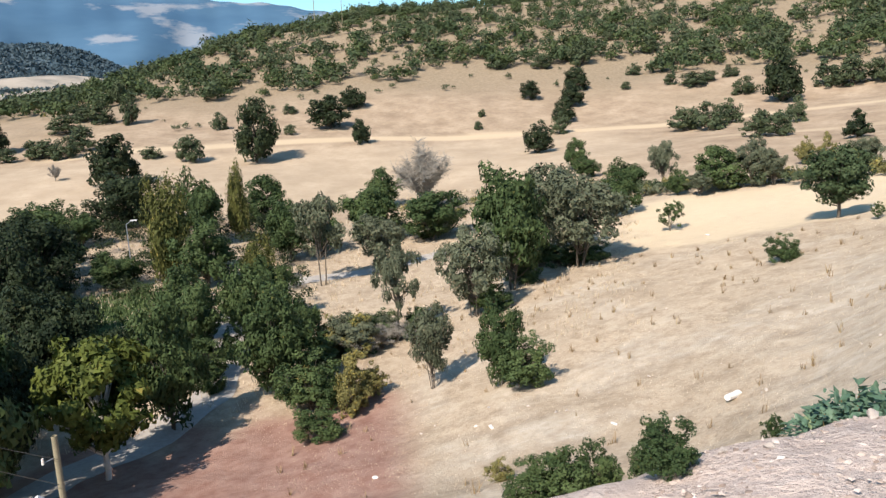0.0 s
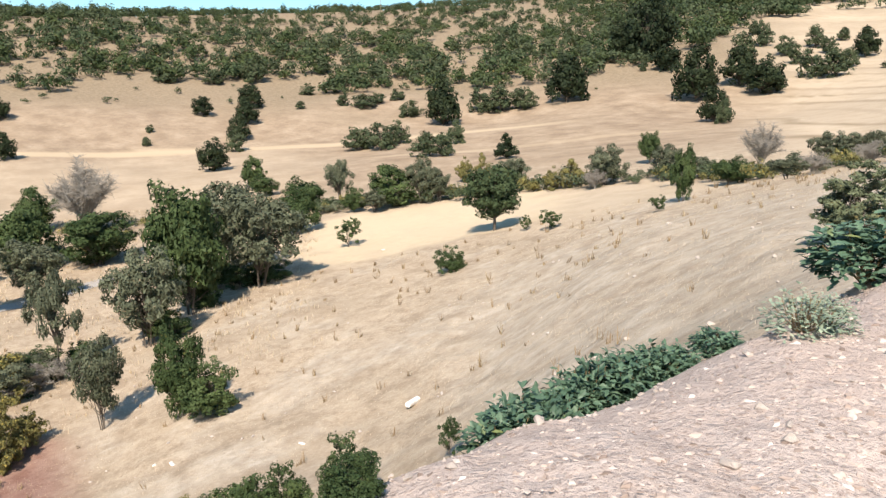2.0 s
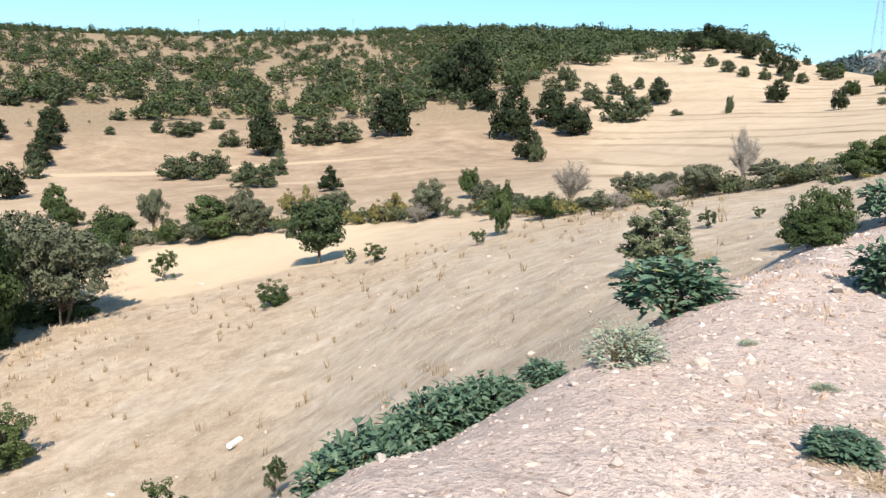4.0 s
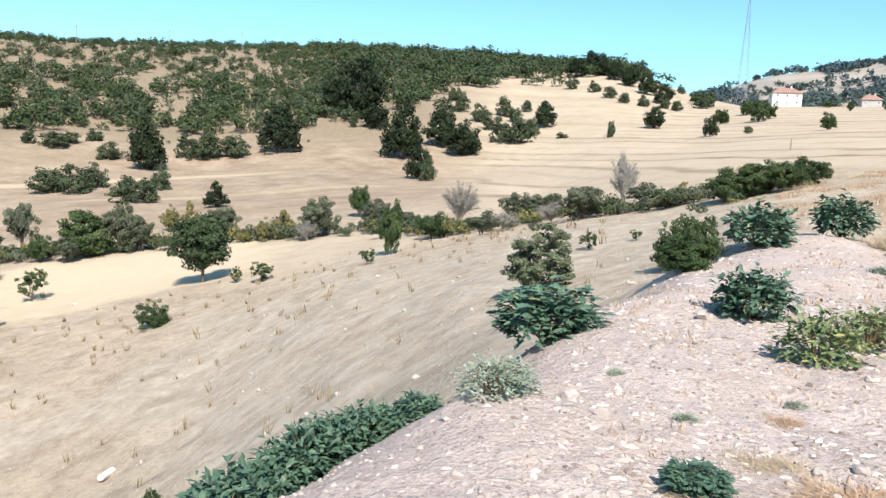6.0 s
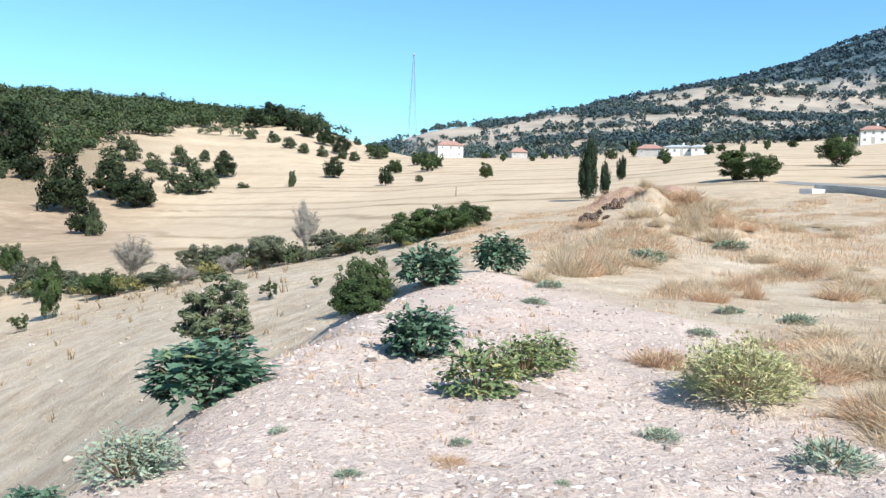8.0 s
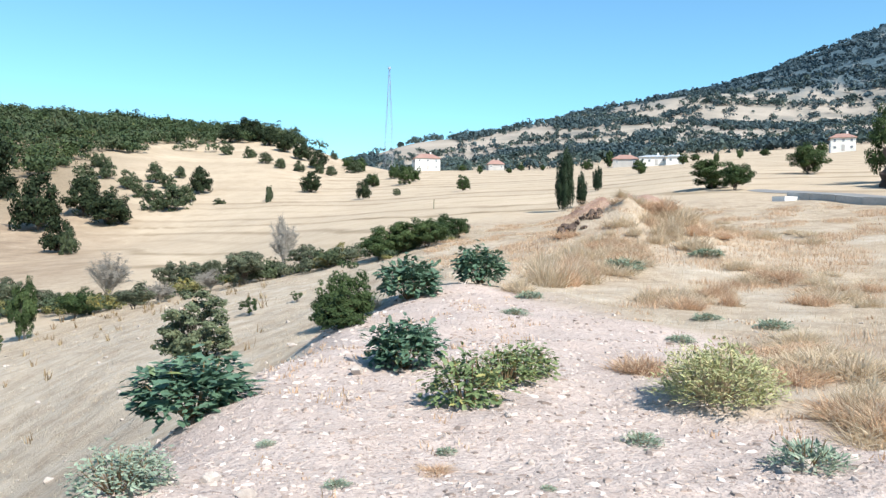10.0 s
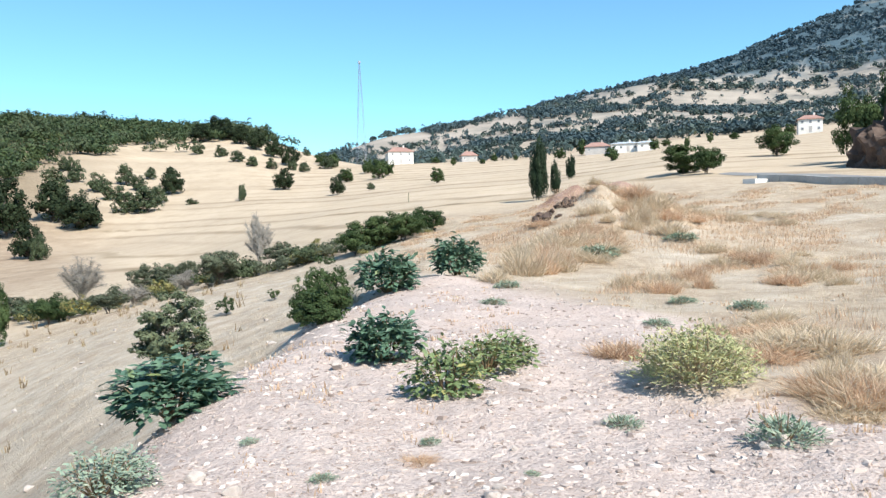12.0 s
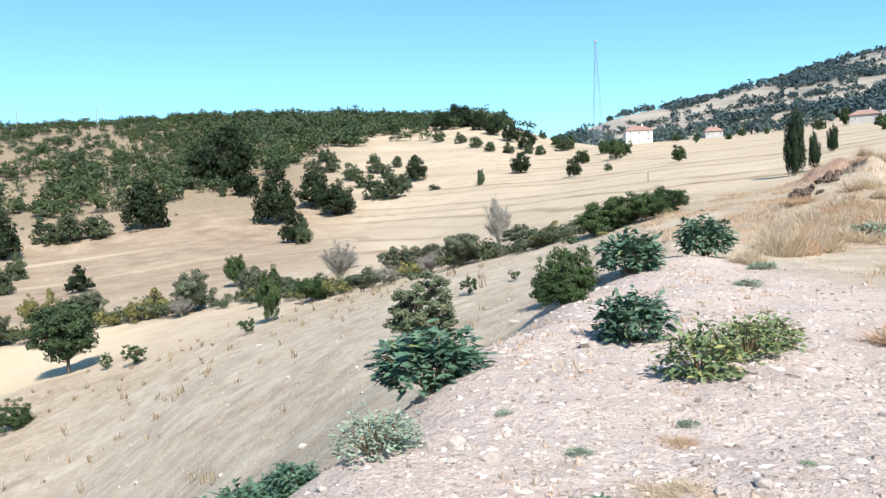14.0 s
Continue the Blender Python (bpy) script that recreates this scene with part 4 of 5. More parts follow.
def leaves_on(rng, shape, pos, out, size, hang=.35):
    """Copies of one leaf, each pointing outwards and hanging a little."""
    v, f = shape
    d = out + rng.normal(0, .35, pos.shape)
    d[:, 2] -= hang * rng.uniform(.2, 1.6, len(pos))
    d /= np.linalg.norm(d, axis=1)[:, None]
    up = rng.normal(0, .35, pos.shape) + (0, 0, 1)
    s = np.cross(up, d)
    s /= np.linalg.norm(s, axis=1)[:, None]
    n = np.cross(d, s)
    k = (size * rng.uniform(.55, 1.3, len(pos)))[:, None, None]
    verts = pos[:, None] + k * (v[None, :, :1] * d[:, None] + v[None, :, 1:2] * s[:, None] + v[None, :, 2:] * n[:, None])
    m = len(v)
    faces = [[i * m + c for c in face] for i in range(len(pos)) for face in f]
    return verts.reshape(-1, 3), faces


def herb_model(rng, kind):
    """Stems and leaves of a weed one metre wide and one metre high."""
    count, leaf, shape, stems, mat = {
        "datura": (1250, .135, broad_leaf(), 22, "datura"), "yellowing": (640, .125, broad_leaf(), 20, "yellowing"),
        "silver": (900, .085, broad_leaf(), 26, "silver"), "shrub_pale": (4200, .075, narrow_leaf(), 46, "pale"),
        "low_weed": (520, .17, narrow_leaf(), 14, "silver"),
    }[kind]
    wood, tips = [], []
    for k in range(stems):
        ang, q = k * 2.4, math.sqrt((k + .5) / stems)
        tip = np.array((.42 * q * math.cos(ang), .42 * q * math.sin(ang), (.95 - .45 * q * q) * rng.uniform(.75, 1.0)))
        wood.append(limb((.03 * math.cos(ang), .03 * math.sin(ang), -.05), tip, .013, .005, 4, .02, rng, 3))
        tips.append(tip)
    d = rng.normal(0, 1, (count, 3))
    d[:, 2] = np.abs(d[:, 2])
    d /= np.linalg.norm(d, axis=1)[:, None]
    if kind == "datura":
        d[:, 2] **= .62
    lump = 1 + .26 * np.sin(d[:, 0] * 7 + 1) * np.cos(d[:, 1] * 6)
    pos = d * (rng.uniform(.18, 1, count) ** (1 / 3) * lump)[:, None] * (.46, .46, .86)
    pos[:, 2] = pos[:, 2] * (.86 if kind in ("datura", "yellowing") else 1) + (.09 if kind in ("datura", "yellowing") else .06)
    out = d * .45 + rng.normal(0, .5, (count, 3)) * (1, 1, .3)
    if kind == "low_weed":
        pos *= (1, 1, .6)
    if kind in ("shrub_pale", "low_weed"):
        out = d * .5 + rng.normal(0, .35, (count, 3)) + (0, 0, .7)
    out /= np.linalg.norm(out, axis=1)[:, None] + 1e-6
    return joined(wood), leaves_on(rng, shape, pos, out, leaf, .1 if kind in ("shrub_pale", "low_weed") else .35), mat


def clump_model(rng, stalks=850):
    """A low, tangled patch of dry blades one metre wide and high."""
    ang, q = rng.uniform(0, 6.28, stalks), np.sqrt(rng.uniform(0, 1, stalks))
    reach = .46 * q * (1 + .3 * np.sin(3 * ang + 1) + .2 * np.sin(5 * ang))
    foot = np.stack([reach * np.cos(ang), reach * np.sin(ang), np.full(stalks, -.03)], -1)
    tall = (1 - .55 * q ** 2) * rng.uniform(.35, 1, stalks) * (1 + .3 * np.sin(9 * foot[:, 0]) * np.cos(8 * foot[:, 1]))
    lean = foot * (.3, .3, 0) + rng.normal(0, .24, (stalks, 3)) * (1, 1, 0)
    turn = rng.uniform(0, 6.28, stalks)
    side = np.stack([np.cos(turn), np.sin(turn), 0 * turn], -1) * rng.uniform(.004, .011, stalks)[:, None]
    up = np.stack([0 * tall, 0 * tall, tall], -1)
    mid = foot + up * .55 + lean * .4
    tip = foot + up + lean + rng.normal(0, .05, (stalks, 3))
    v = np.stack([foot - side, foot + side, mid + side, mid - side, tip], 1).reshape(-1, 3)
    f = []
    for i in range(stalks):
        f += [[5 * i, 5 * i + 1, 5 * i + 2, 5 * i + 3], [5 * i + 3, 5 * i + 2, 5 * i + 4]]
    return v, f


HERBS = {
    "datura": ("broad_leaved_weed", "dark green broad-leaved weed on pink gravel", "weed"),
    "yellowing": ("yellowing_weed", "wilting green weed with yellowing broad leaves", "weed"),
    "silver": ("silvery_weed", "low silvery green weed at the gravel edge", "weed"),
    "shrub_pale": ("pale_shrub", "pale yellow-green feathery weed on dry gravel", "weed"),
    "low_weed": ("low_weed", "small low grey-green weed on gravel", "weed"),
    "dry_clump": ("dry_grass_clump", "dried straw-coloured grass clump on bare ground", "dry grass"),
}


def weeds(kind, *rows):
    for az, r, w, h in rows:
        n = COUNTS[kind] = COUNTS.get(kind, 0) + 1
        v = n % 3
        rng = np.random.RandomState(900 + n)
        at = Matrix.LocRotScale(spot(az, r, -.01), Euler((0, 0, rng.uniform(0, 6.28))), (w, w, h * (.85 if kind == "dry_clump" else 1.05)))
        name, label, cat = HERBS[kind]
        if (kind, v) in MODELS:
            ob = copy_thing(MODELS[kind, v], at @ Matrix.Diagonal((*(1 / s for s in MODELS[kind, v].scale), 1)))
        else:
            g = np.random.RandomState(500 + 17 * v)
            ob = new(name)
            if kind == "dry_clump":
                part("tuft", *clump_model(g), M["russet" if v == 1 else "straw"], ob)
            else:
                stems, leaves, mat = herb_model(g, kind)
                tagged(part("stem", *stems, M["straw" if kind == "shrub_pale" else "stalk"], ob), kind="stuff")
                part("foliage", *leaves, M[mat], ob)
            ob.matrix_world = at
            MODELS[kind, v] = ob
        tagged(ob, label, cat, group=name + "s on the bank")


weeds("datura", (24.6, 8.5, 1.2, 0.66), (10.4, 9.8, 0.92, 0.62), (10.1, 18.8, 1.55, 1.01), (5.2, 21.0, 1.4, 1.06), (36.6, 9.2, 0.66, 0.5), (38.2, 8.9, 0.74, 0.6))
weeds("datura", *[(39.8 + 1.6 * q, 8.55 - .34 * q, .80 + .05 * (q % 2), .66 + .06 * (q % 3)) for q in range(7)])
weeds("datura", (34.3, 5.9, 0.40, 0.22), (13.7, 4.15, 0.38, 0.15))
weeds("yellowing", (6.0, 7.8, 0.80, 0.55), (3.2, 8.6, 0.72, 0.44), (1.6, 9.2, 0.70, 0.42))
weeds("silver", (28.9, 5.6, 0.56, 0.30), (27.2, 5.8, 0.44, 0.26), (56.4, 7.6, 0.86, 0.56), (54.0, 7.2, 0.72, 0.5), (58.6, 8.0, 0.8, 0.5))
weeds("shrub_pale", (-10.9, 8.3, 1.22, 0.52))
weeds("low_weed", (-16.2, 6.3, 0.55, 0.26), (-6, 6.6, 0.31, 0.13), (1.6, 18.7, 0.67, 0.29), (2.6, 15.1, 0.54, 0.19), (-10.4, 16, 0.57, 0.21), (-10.5, 32.7, 1.41, 0.52), (-4.8, 28.1, 1.61, 0.64))
weeds("low_weed", (-14.6, 15, 0.65, 0.24), (-8.7, 13.1, 0.47, 0.19), (7.2, 6.3, 0.18, 0.07), (14.6, 5.4, 0.19, 0.07), (19.4, 6.5, 0.19, 0.05), (0.2, 5.3, 0.11, 0.05))
weeds("dry_clump", (-6.0, 10.0, 0.6, 0.3), (-16.7, 10.8, 0.9, 0.34), (-19.4, 10.7, 0.9, 0.4), (-21.4, 7.9, 0.6, 0.4), (2.4, 19.7, 0.71, 0.48), (13.1, 19.5, 0.56, 0.7))
weeds("dry_clump", (8, 5.8, 0.25, 0.07), (9.6, 4.6, 0.42, 0.05), (12.2, 3.95, 0.34, 0.06), (3.2, 4.3, 0.5, 0.05), (7.4, 4.7, 0.37, 0.05), (0.4, 23.0, 1.1, 1.1), (-0.6, 23.6, 1.0, 1.0), (0.9, 24.4, 0.9, 1.0))
# Russet weeds grow thick over the heaps and in patches across the plain.
rng = np.random.RandomState(31)
for az0, r0, side, deep, count, tall in ((-1.0, 28, 2.4, 3.5, 22, .95), (-4.5, 33, 3.2, 5, 30, .8), (-8.2, 40, 3.4, 4, 30, 1.1), (-9.6, 20.5, 2.6, 1.3, 22, .6), (-14.5, 28, 3.2, 2.5, 14, .6),
                                         (-18.5, 23, 2.6, 2, 12, .5), (-16.5, 11.5, 3.2, 1.1, 16, .32), (-20, 8.6, 1.8, .7, 10, .34), (-13, 45, 5, 7, 24, .7)):
    for _ in range(count):
        w = rng.uniform(.45, 1.15) * (.5 + r0 / 50)
        weeds("dry_clump", (az0 + rng.normal(0, side * .5), r0 + rng.normal(0, deep * .6), w, tall * rng.uniform(.45, 1.0)))


def tufts(name, az, r, tall, blades_each, material, label, seed, spread=.12, thick=.006):
    """Small dry tufts in one mesh."""
    rng = np.random.RandomState(seed)
    a = np.radians(az)
    base = np.stack([-r * np.sin(a), r * np.cos(a), height(az, r) - .01], -1)
    k = np.repeat(np.arange(len(az)), blades_each)
    n = len(k)
    ang = rng.uniform(0, 6.28, n)
    foot = base[k] + np.stack([rng.normal(0, spread, n), rng.normal(0, spread, n), 0 * ang], -1)
    hgt = tall[k] * rng.uniform(.4, 1.1, n)
    lean = rng.uniform(.1, .7, n)
    tip = foot + np.stack([np.cos(ang) * hgt * lean, np.sin(ang) * hgt * lean, hgt * (1 - .3 * lean)], -1)
    wide = thick * (1 + r[k] / 14)
    side = np.stack([-np.sin(ang) * wide, np.cos(ang) * wide, 0 * ang], -1)
    v = np.stack([foot - side, foot + side, tip + side * .3, tip - side * .3], 1).reshape(-1, 3)
    return tagged(sheet(name, v, np.arange(4 * n).reshape(n, 4), M[material], False), label, "dry grass", kind="stuff")


rng = np.random.RandomState(11)
az, r = scatter(rng, 20000, -42, 9, 6, 66)
a = np.radians(az)
lush = wave(-r * np.sin(a), r * np.cos(a), 5, 61) + .4 * soft(r, 12, 30)
keep = (lush > -.1) & (zones(az, r)["gravel"] < .5)
tufts("dry_grass", az[keep], r[keep], rng.uniform(.03, .13, keep.sum()), 6, "straw", "straw-coloured dry grass over the bank", 12, .25, .002)
heap = np.zeros(len(az))
for ma, mr, width, tall in MOUNDS:
    heap = np.maximum(heap, np.hypot(r * np.sin(a) - mr * math.sin(math.radians(ma)), r * np.cos(a) - mr * math.cos(math.radians(ma))) < width * 1.3)
keep = ((lush > .7) | ((heap > 0) & (rng.uniform(0, 1, len(az)) < .8))) & (zones(az, r)["gravel"] < .6)
tufts("russet_grass", az[keep], r[keep], rng.uniform(.08, .28, keep.sum()), 12, "russet", "russet dried weeds over the bank", 13, .22, .003)
az, r = scatter(rng, 700, -30, 20, 3.5, 18)
keep = (wave(-r * np.sin(np.radians(az)), r * np.cos(np.radians(az)), 3, 62) > .3)
tufts("dry_grass", az[keep], r[keep], rng.uniform(.03, .10, keep.sum()), 9, "russet", "short russet stubble on the gravel", 14, .07)
az, r = scatter(rng, 16000, 14, 92, 9, 66)
a = np.radians(az)
lush = wave(-r * np.sin(a), r * np.cos(a), 9, 63)
keep = (lush > -.35) & (zones(az, r)["gravel"] < .2)
tufts("slope_grass", az[keep], r[keep], rng.uniform(.03, .10, keep.sum()), 6, "straw", "sparse straw-coloured grass over the slope", 15, .28, .0025)
az, r = scatter(rng, 300, 20, 90, 18, 66)
tufts("dry_thistles", az, r, rng.uniform(.25, .6, len(az)), 8, "stalk", "brown dried thistle stalks on the slope", 16, .07, .006)
az, r = scatter(rng, 2600, 62, 112, 45, 125)
tufts("valley_grass", az, r, rng.uniform(.2, .5, len(az)), 7, "straw", "dry grass under the valley trees", 17, .3)

az, r = scatter(rng, 900, 95, 108, 59, 83)
tufts("meadow_grass", az, r, rng.uniform(.3, .7, len(az)), 9, "green", "lush green plants of the shaded meadow", 18, .4, .012)


def stone_mesh(seed):
    """A broken, angular stone about one metre across, its edges slightly worn."""
    bm = bmesh.new()
    g = np.random.RandomState(seed)
    for p in g.normal(0, 1, (15, 3)):
        p = p / np.linalg.norm(p) * g.uniform(.36, .54)
        bm.verts.new((p[0], p[1] * .78, p[2] * .6))
    hull = bmesh.ops.convex_hull(bm, input=bm.verts[:])
    bmesh.ops.delete(bm, geom=[v for v in hull["geom_interior"] if isinstance(v, bmesh.types.BMVert)], context="VERTS")
    bmesh.ops.bevel(bm, geom=bm.edges[:], offset=.025, segments=1, affect="EDGES")
    me = bpy.data.meshes.new("stone")
    bm.to_mesh(me)
    bm.free()
    me.materials.append(M["stone"])
    return me


STONES = [stone_mesh(k) for k in range(6)]


def stone(az, r, size, label="pale angular stone lying on pink gravel", name="stone", material=None, flat=1.0, group="stones on the bank"):
    rng = np.random.RandomState(int(abs(az) * 100 + r * 10))
    me = STONES[rng.randint(6)]
    ob = new(name, me)
    if material:
        ob.data = me.copy()
        ob.data.materials[0] = material
    ob.matrix_world = Matrix.LocRotScale(spot(az, r, size * .10 * flat), Euler((rng.uniform(-.3, .3), rng.uniform(-.3, .3), rng.uniform(0, 6.28))), (size, size, size * flat))
    return tagged(ob, label, "stone", group=group)


rng = np.random.RandomState(21)
for _ in range(240):
    q = rng.uniform(0, 1)
    stone(rng.uniform(-26, 26) if q < .7 else rng.uniform(20, 60), rng.uniform(3.4, 17) if q < .7 else rng.uniform(3.2, 6.0), .025 + .09 * rng.uniform(0, 1) ** 3)
for _ in range(150):
    stone(rng.uniform(18, 80), rng.uniform(10, 60), rng.uniform(.07, .28), "pale stone half sunk in dry grass", group="stones on the slope")


def pebbles():
    """Loose chips over the gravel, one mesh."""
    rng = np.random.RandomState(22)
    az, r = rng.uniform(-30, 66, 70000), np.exp(rng.uniform(math.log(2.6), math.log(24), 70000))
    keep = (zones(az, r)["gravel"] > rng.uniform(.2, 1, len(az))) & (rng.uniform(0, 1, len(az)) < np.interp(az, (18, 34), (1, .35)))
    az, r = az[keep], r[keep]
    n = len(az)
    a = np.radians(az)
    base = np.stack([-r * np.sin(a), r * np.cos(a), height(az, r)], -1)
    s = (.005 + .042 * rng.uniform(0, 1, n) ** 7) * (.6 + r / 14) * np.interp(az, (18, 34), (1, .8))
    unit = np.array([(1, 0, 0), (0, .8, 0), (-1, 0, 0), (0, -.8, 0), (.62, .12, .5), (-.05, .52, .42), (-.6, .05, .55), (.1, -.5, .45)])
    spin = rng.uniform(0, 6.28, n)
    jit = unit[None] * rng.uniform(.55, 1.3, (n, 8, 3)) * np.stack([rng.uniform(.8, 1.5, n), np.ones(n), rng.uniform(.4, 1.1, n)], -1)[:, None]
    x = jit[..., 0] * np.cos(spin)[:, None] - jit[..., 1] * np.sin(spin)[:, None]
    y = jit[..., 0] * np.sin(spin)[:, None] + jit[..., 1] * np.cos(spin)[:, None]
    v = base[:, None] + np.stack([x, y, jit[..., 2] - .1], -1) * s[:, None, None]
    f = (np.arange(n)[:, None, None] * 8 + np.array([(0, 1, 5, 4), (1, 2, 6, 5), (2, 3, 7, 6), (3, 0, 4, 7), (4, 5, 6, 7)])[None]).reshape(-1, 4)
    k = Nodes("gravel_chips", .9)
    geo = k.node("NewGeometry")
    k.colour(k.ramp(geo.outputs["Random Per Island"], (0, (.20, .155, .13)), (.35, (.36, .29, .25)), (.8, (.54, .46, .41)), (.95, (.56, .49, .45)), (1, (.66, .62, .58))))
    tagged(sheet("gravel_chips", v.reshape(-1, 3), f, k.mat, False), "loose pinkish gravel chips over the bank", "gravel", kind="stuff")


pebbles()


# ---- built things ----
def box(x0, x1, y0, y1, z0, z1):
    v = [(x, y, z) for z in (z0, z1) for y in (y0, y1) for x in (x0, x1)]
    return v, [(0, 2, 3, 1), (4, 5, 7, 6), (0, 1, 5, 4), (2, 6, 7, 3), (0, 4, 6, 2), (1, 3, 7, 5)]


def bars(name, segments, width, material, parent, label="", sides=4):
    """Straight bars between pairs of points, one part."""
    return part(name, *joined([limb(a, b, width, width, sides, 0, None, 1) for a, b in segments]), material, parent, label)


def house(az, r, wide, deep, tall, roof, turn, walls, tiles, label, windows=3, storeys=1, lift=0.0):
    """A house with a hipped roof, windows with frames and a door; its front looks along -y before the turn."""
    ob = new("house")
    x, y = wide / 2, deep / 2
    part("wall", *box(-x, x, -y, y, -1.5, tall), walls, ob)
    e = .45
    rv = [(-x - e, -y - e, tall), (x + e, -y - e, tall), (x + e, y + e, tall), (-x - e, y + e, tall), (-x * .45, 0, tall + roof), (x * .45, 0, tall + roof)]
    rv += [(p[0], p[1], tall - .12) for p in rv[:4]]
    part("roof", rv, [(0, 1, 5, 4), (2, 3, 4, 5), (1, 2, 5), (3, 0, 4), (6, 9, 8, 7), (0, 6, 7, 1), (1, 7, 8, 2), (2, 8, 9, 3), (3, 9, 6, 0)], tiles, ob)
    part("chimney", *box(x * .3, x * .3 + .6, -.3, .3, tall + roof * .4, tall + roof + .7), walls, ob)
    for s in range(storeys):
        for k in range(windows):
            cx, cz = -x + wide * (k + .5) / windows, tall * (s + .55) / storeys
            if s == 0 and k == windows // 2:
                part("door", *box(cx - .5, cx + .5, -y - .06, -y + .05, 0, 2.0), M["stucco"], ob)
                continue
            win = part("window", *box(cx - .45, cx + .45, -y - .05, -y + .05, cz - .5, cz + .5), M["wall"], ob)
            part("pane", *box(cx - .36, cx + .36, -y - .065, -y + .02, cz - .4, cz + .4), M["glass"], win)
            win2 = part("window", *box(-x - .05, -x + .05, -y + deep * (k + .5) / windows - .5, -y + deep * (k + .5) / windows + .5, cz - .6, cz + .6), M["wall"], ob)
            q = -y + deep * (k + .5) / windows
            part("pane", *box(-x - .065, -x + .02, q - .4, q + .4, cz - .5, cz + .5), M["glass"], win2)
    ob.matrix_world = Matrix.LocRotScale(spot(az, r, lift), Euler((0, 0, radians(turn))), None)
    return tagged(ob, label, "house", group="houses of the village")


house(9.2, 335, 10.6, 8.0, 5.0, 2.2, 20, M["wall"], M["tile"], "white two-storey house with red tiled roof", 3, 2)
house(4.2, 352, 7.0, 6.0, 2.6, 2.0, 15, M["stucco"], M["tile"], "small cottage with reddish tiled roof", 3, 1)
house(-5.0, 300, 9.0, 7.0, 2.6, 1.8, -4, M["stucco"], M["tile"], "long low house with faded tiled roof", 3, 1)
house(-6.9, 292, 9.5, 6.0, 3.0, .8, -8, M["wall"], M["tin"], "long white farm building with tin roof", 4, 1)
house(-8.4, 290, 6.4, 6.0, 2.6, .8, -8, M["wall"], M["tin"], "white shed with pale blue roof", 2, 1)
house(-18.8, 292, 7.4, 6.5, 4.4, 1.6, -14, M["wall"], M["tile"], "white house with red roof on the hillside", 3, 2)


def mast(az, r, tall):
    """A slim tapered lattice tower on a wider braced foot."""
    ob = new("lattice_mast")
    foot = tall * .145

    def corner(k, z):
        half = 3.4 - 1.0 * z / foot if z <= foot else 2.4 * (1 - (z - foot) / (tall - foot)) + .22
        return np.array(((-1, 1, 1, -1)[k] * half, (-1, -1, 1, 1)[k] * half, z))

    levels = list(np.linspace(0, foot, 4)) + list(np.linspace(foot, tall, 22))[1:]
    for k in range(4):
        bars("leg", [(corner(k, a), corner(k, b)) for a, b in zip(levels, levels[1:])], .08, M["steel"], ob)
    for side in range(4):
        seg = []
        for a, b in zip(levels, levels[1:]):
            seg += [(corner(side, a), corner((side + 1) % 4, b)), (corner(side, b), corner((side + 1) % 4, b))]
        bars("bracing", seg, .035, M["steel"], ob)
    part("head", *box(-.7, .7, -.7, .7, tall, tall + 1.3), M["steel"], ob)
    ob.matrix_world = Matrix.LocRotScale(spot(az, r, -.5), Euler((0, 0, .4)), None)
    tagged(ob, "tall slim grey steel lattice mast behind the village", "mast")


mast(11.9, 470, 62.0)


def wooden_pole(az, r, tall, name="utility_pole", label="weathered round timber utility pole", thick=.13, arm=True, lean=0.0):
    ob = new(name)
    part("post", *limb((0, 0, -.6), (0, 0, tall), thick, thick * .8, 10, 0, None, 4), M["timber"], ob, smooth=True)
    if arm:
        part("crossarm", *box(-.7, .7, -.05, .05, tall - .5, tall - .38), M["timber"], ob)
        for k in (-.6, 0, .6):
            part("insulator", *limb((k, 0, tall - .38), (k, 0, tall - .2), .05, .03, 6, 0, None, 1), M["chalk"], ob)
    ob.matrix_world = Matrix.LocRotScale(spot(az, r), Euler((lean, 0, radians(az))), None)
    return tagged(ob, label, "pole", group="utility poles")


near_pole = wooden_pole(105.0, 28.5, 5.4, arm=False, label="weathered timber pole beside the village road")
part("bracket", *limb((-.1, 0, 4.6), (-.45, -.1, 4.55), .02, .02, 6, 0, None, 2), M["steel"], near_pole)
part("insulator", *limb((-.45, -.1, 4.5), (-.45, -.1, 4.72), .05, .04, 8, 0, None, 2), M["chalk"], near_pole)
lamp_arm = part("lamp_arm", *limb((-.1, -.05, 2.7), (-.55, -.2, 3.1), .03, .03, 6, 0, None, 2), M["steel"], near_pole)
head = part("lamp_head", *box(-.38, .38, -.17, .17, -.06, .08), M["lamp"], near_pole, "white flat lamp housing")
head.matrix_local = Matrix.LocRotScale(Vector((-.55, -.25, 3.15)), Euler((.5, .75, .3)), None)
part("lens", *box(-.30, .30, -.12, .12, -.08, -.055), M["glass"], head)
for az, r, tall in ((84.2, 335, 15), (82.3, 330, 13), (56.9, 385, 8), (51.2, 395, 8), (46.5, 400, 9), (33.0, 440, 8)):
    wooden_pole(az, r, tall, label="thin wooden power pole on the hill crest", thick=.16)


def cable(a, b, sag, label):
    """A hanging cable of round section."""
    pts = [a.lerp(b, t / 12) - Vector((0, 0, sag * 4 * (t / 12) * (1 - t / 12))) for t in range(13)]
    v, f = joined([limb(p, q, .012, .012, 5, 0, None, 1) for p, q in zip(pts, pts[1:])])
    tagged(sheet("cable", v, f, M["cable"]), label, "cable", group="overhead cables")


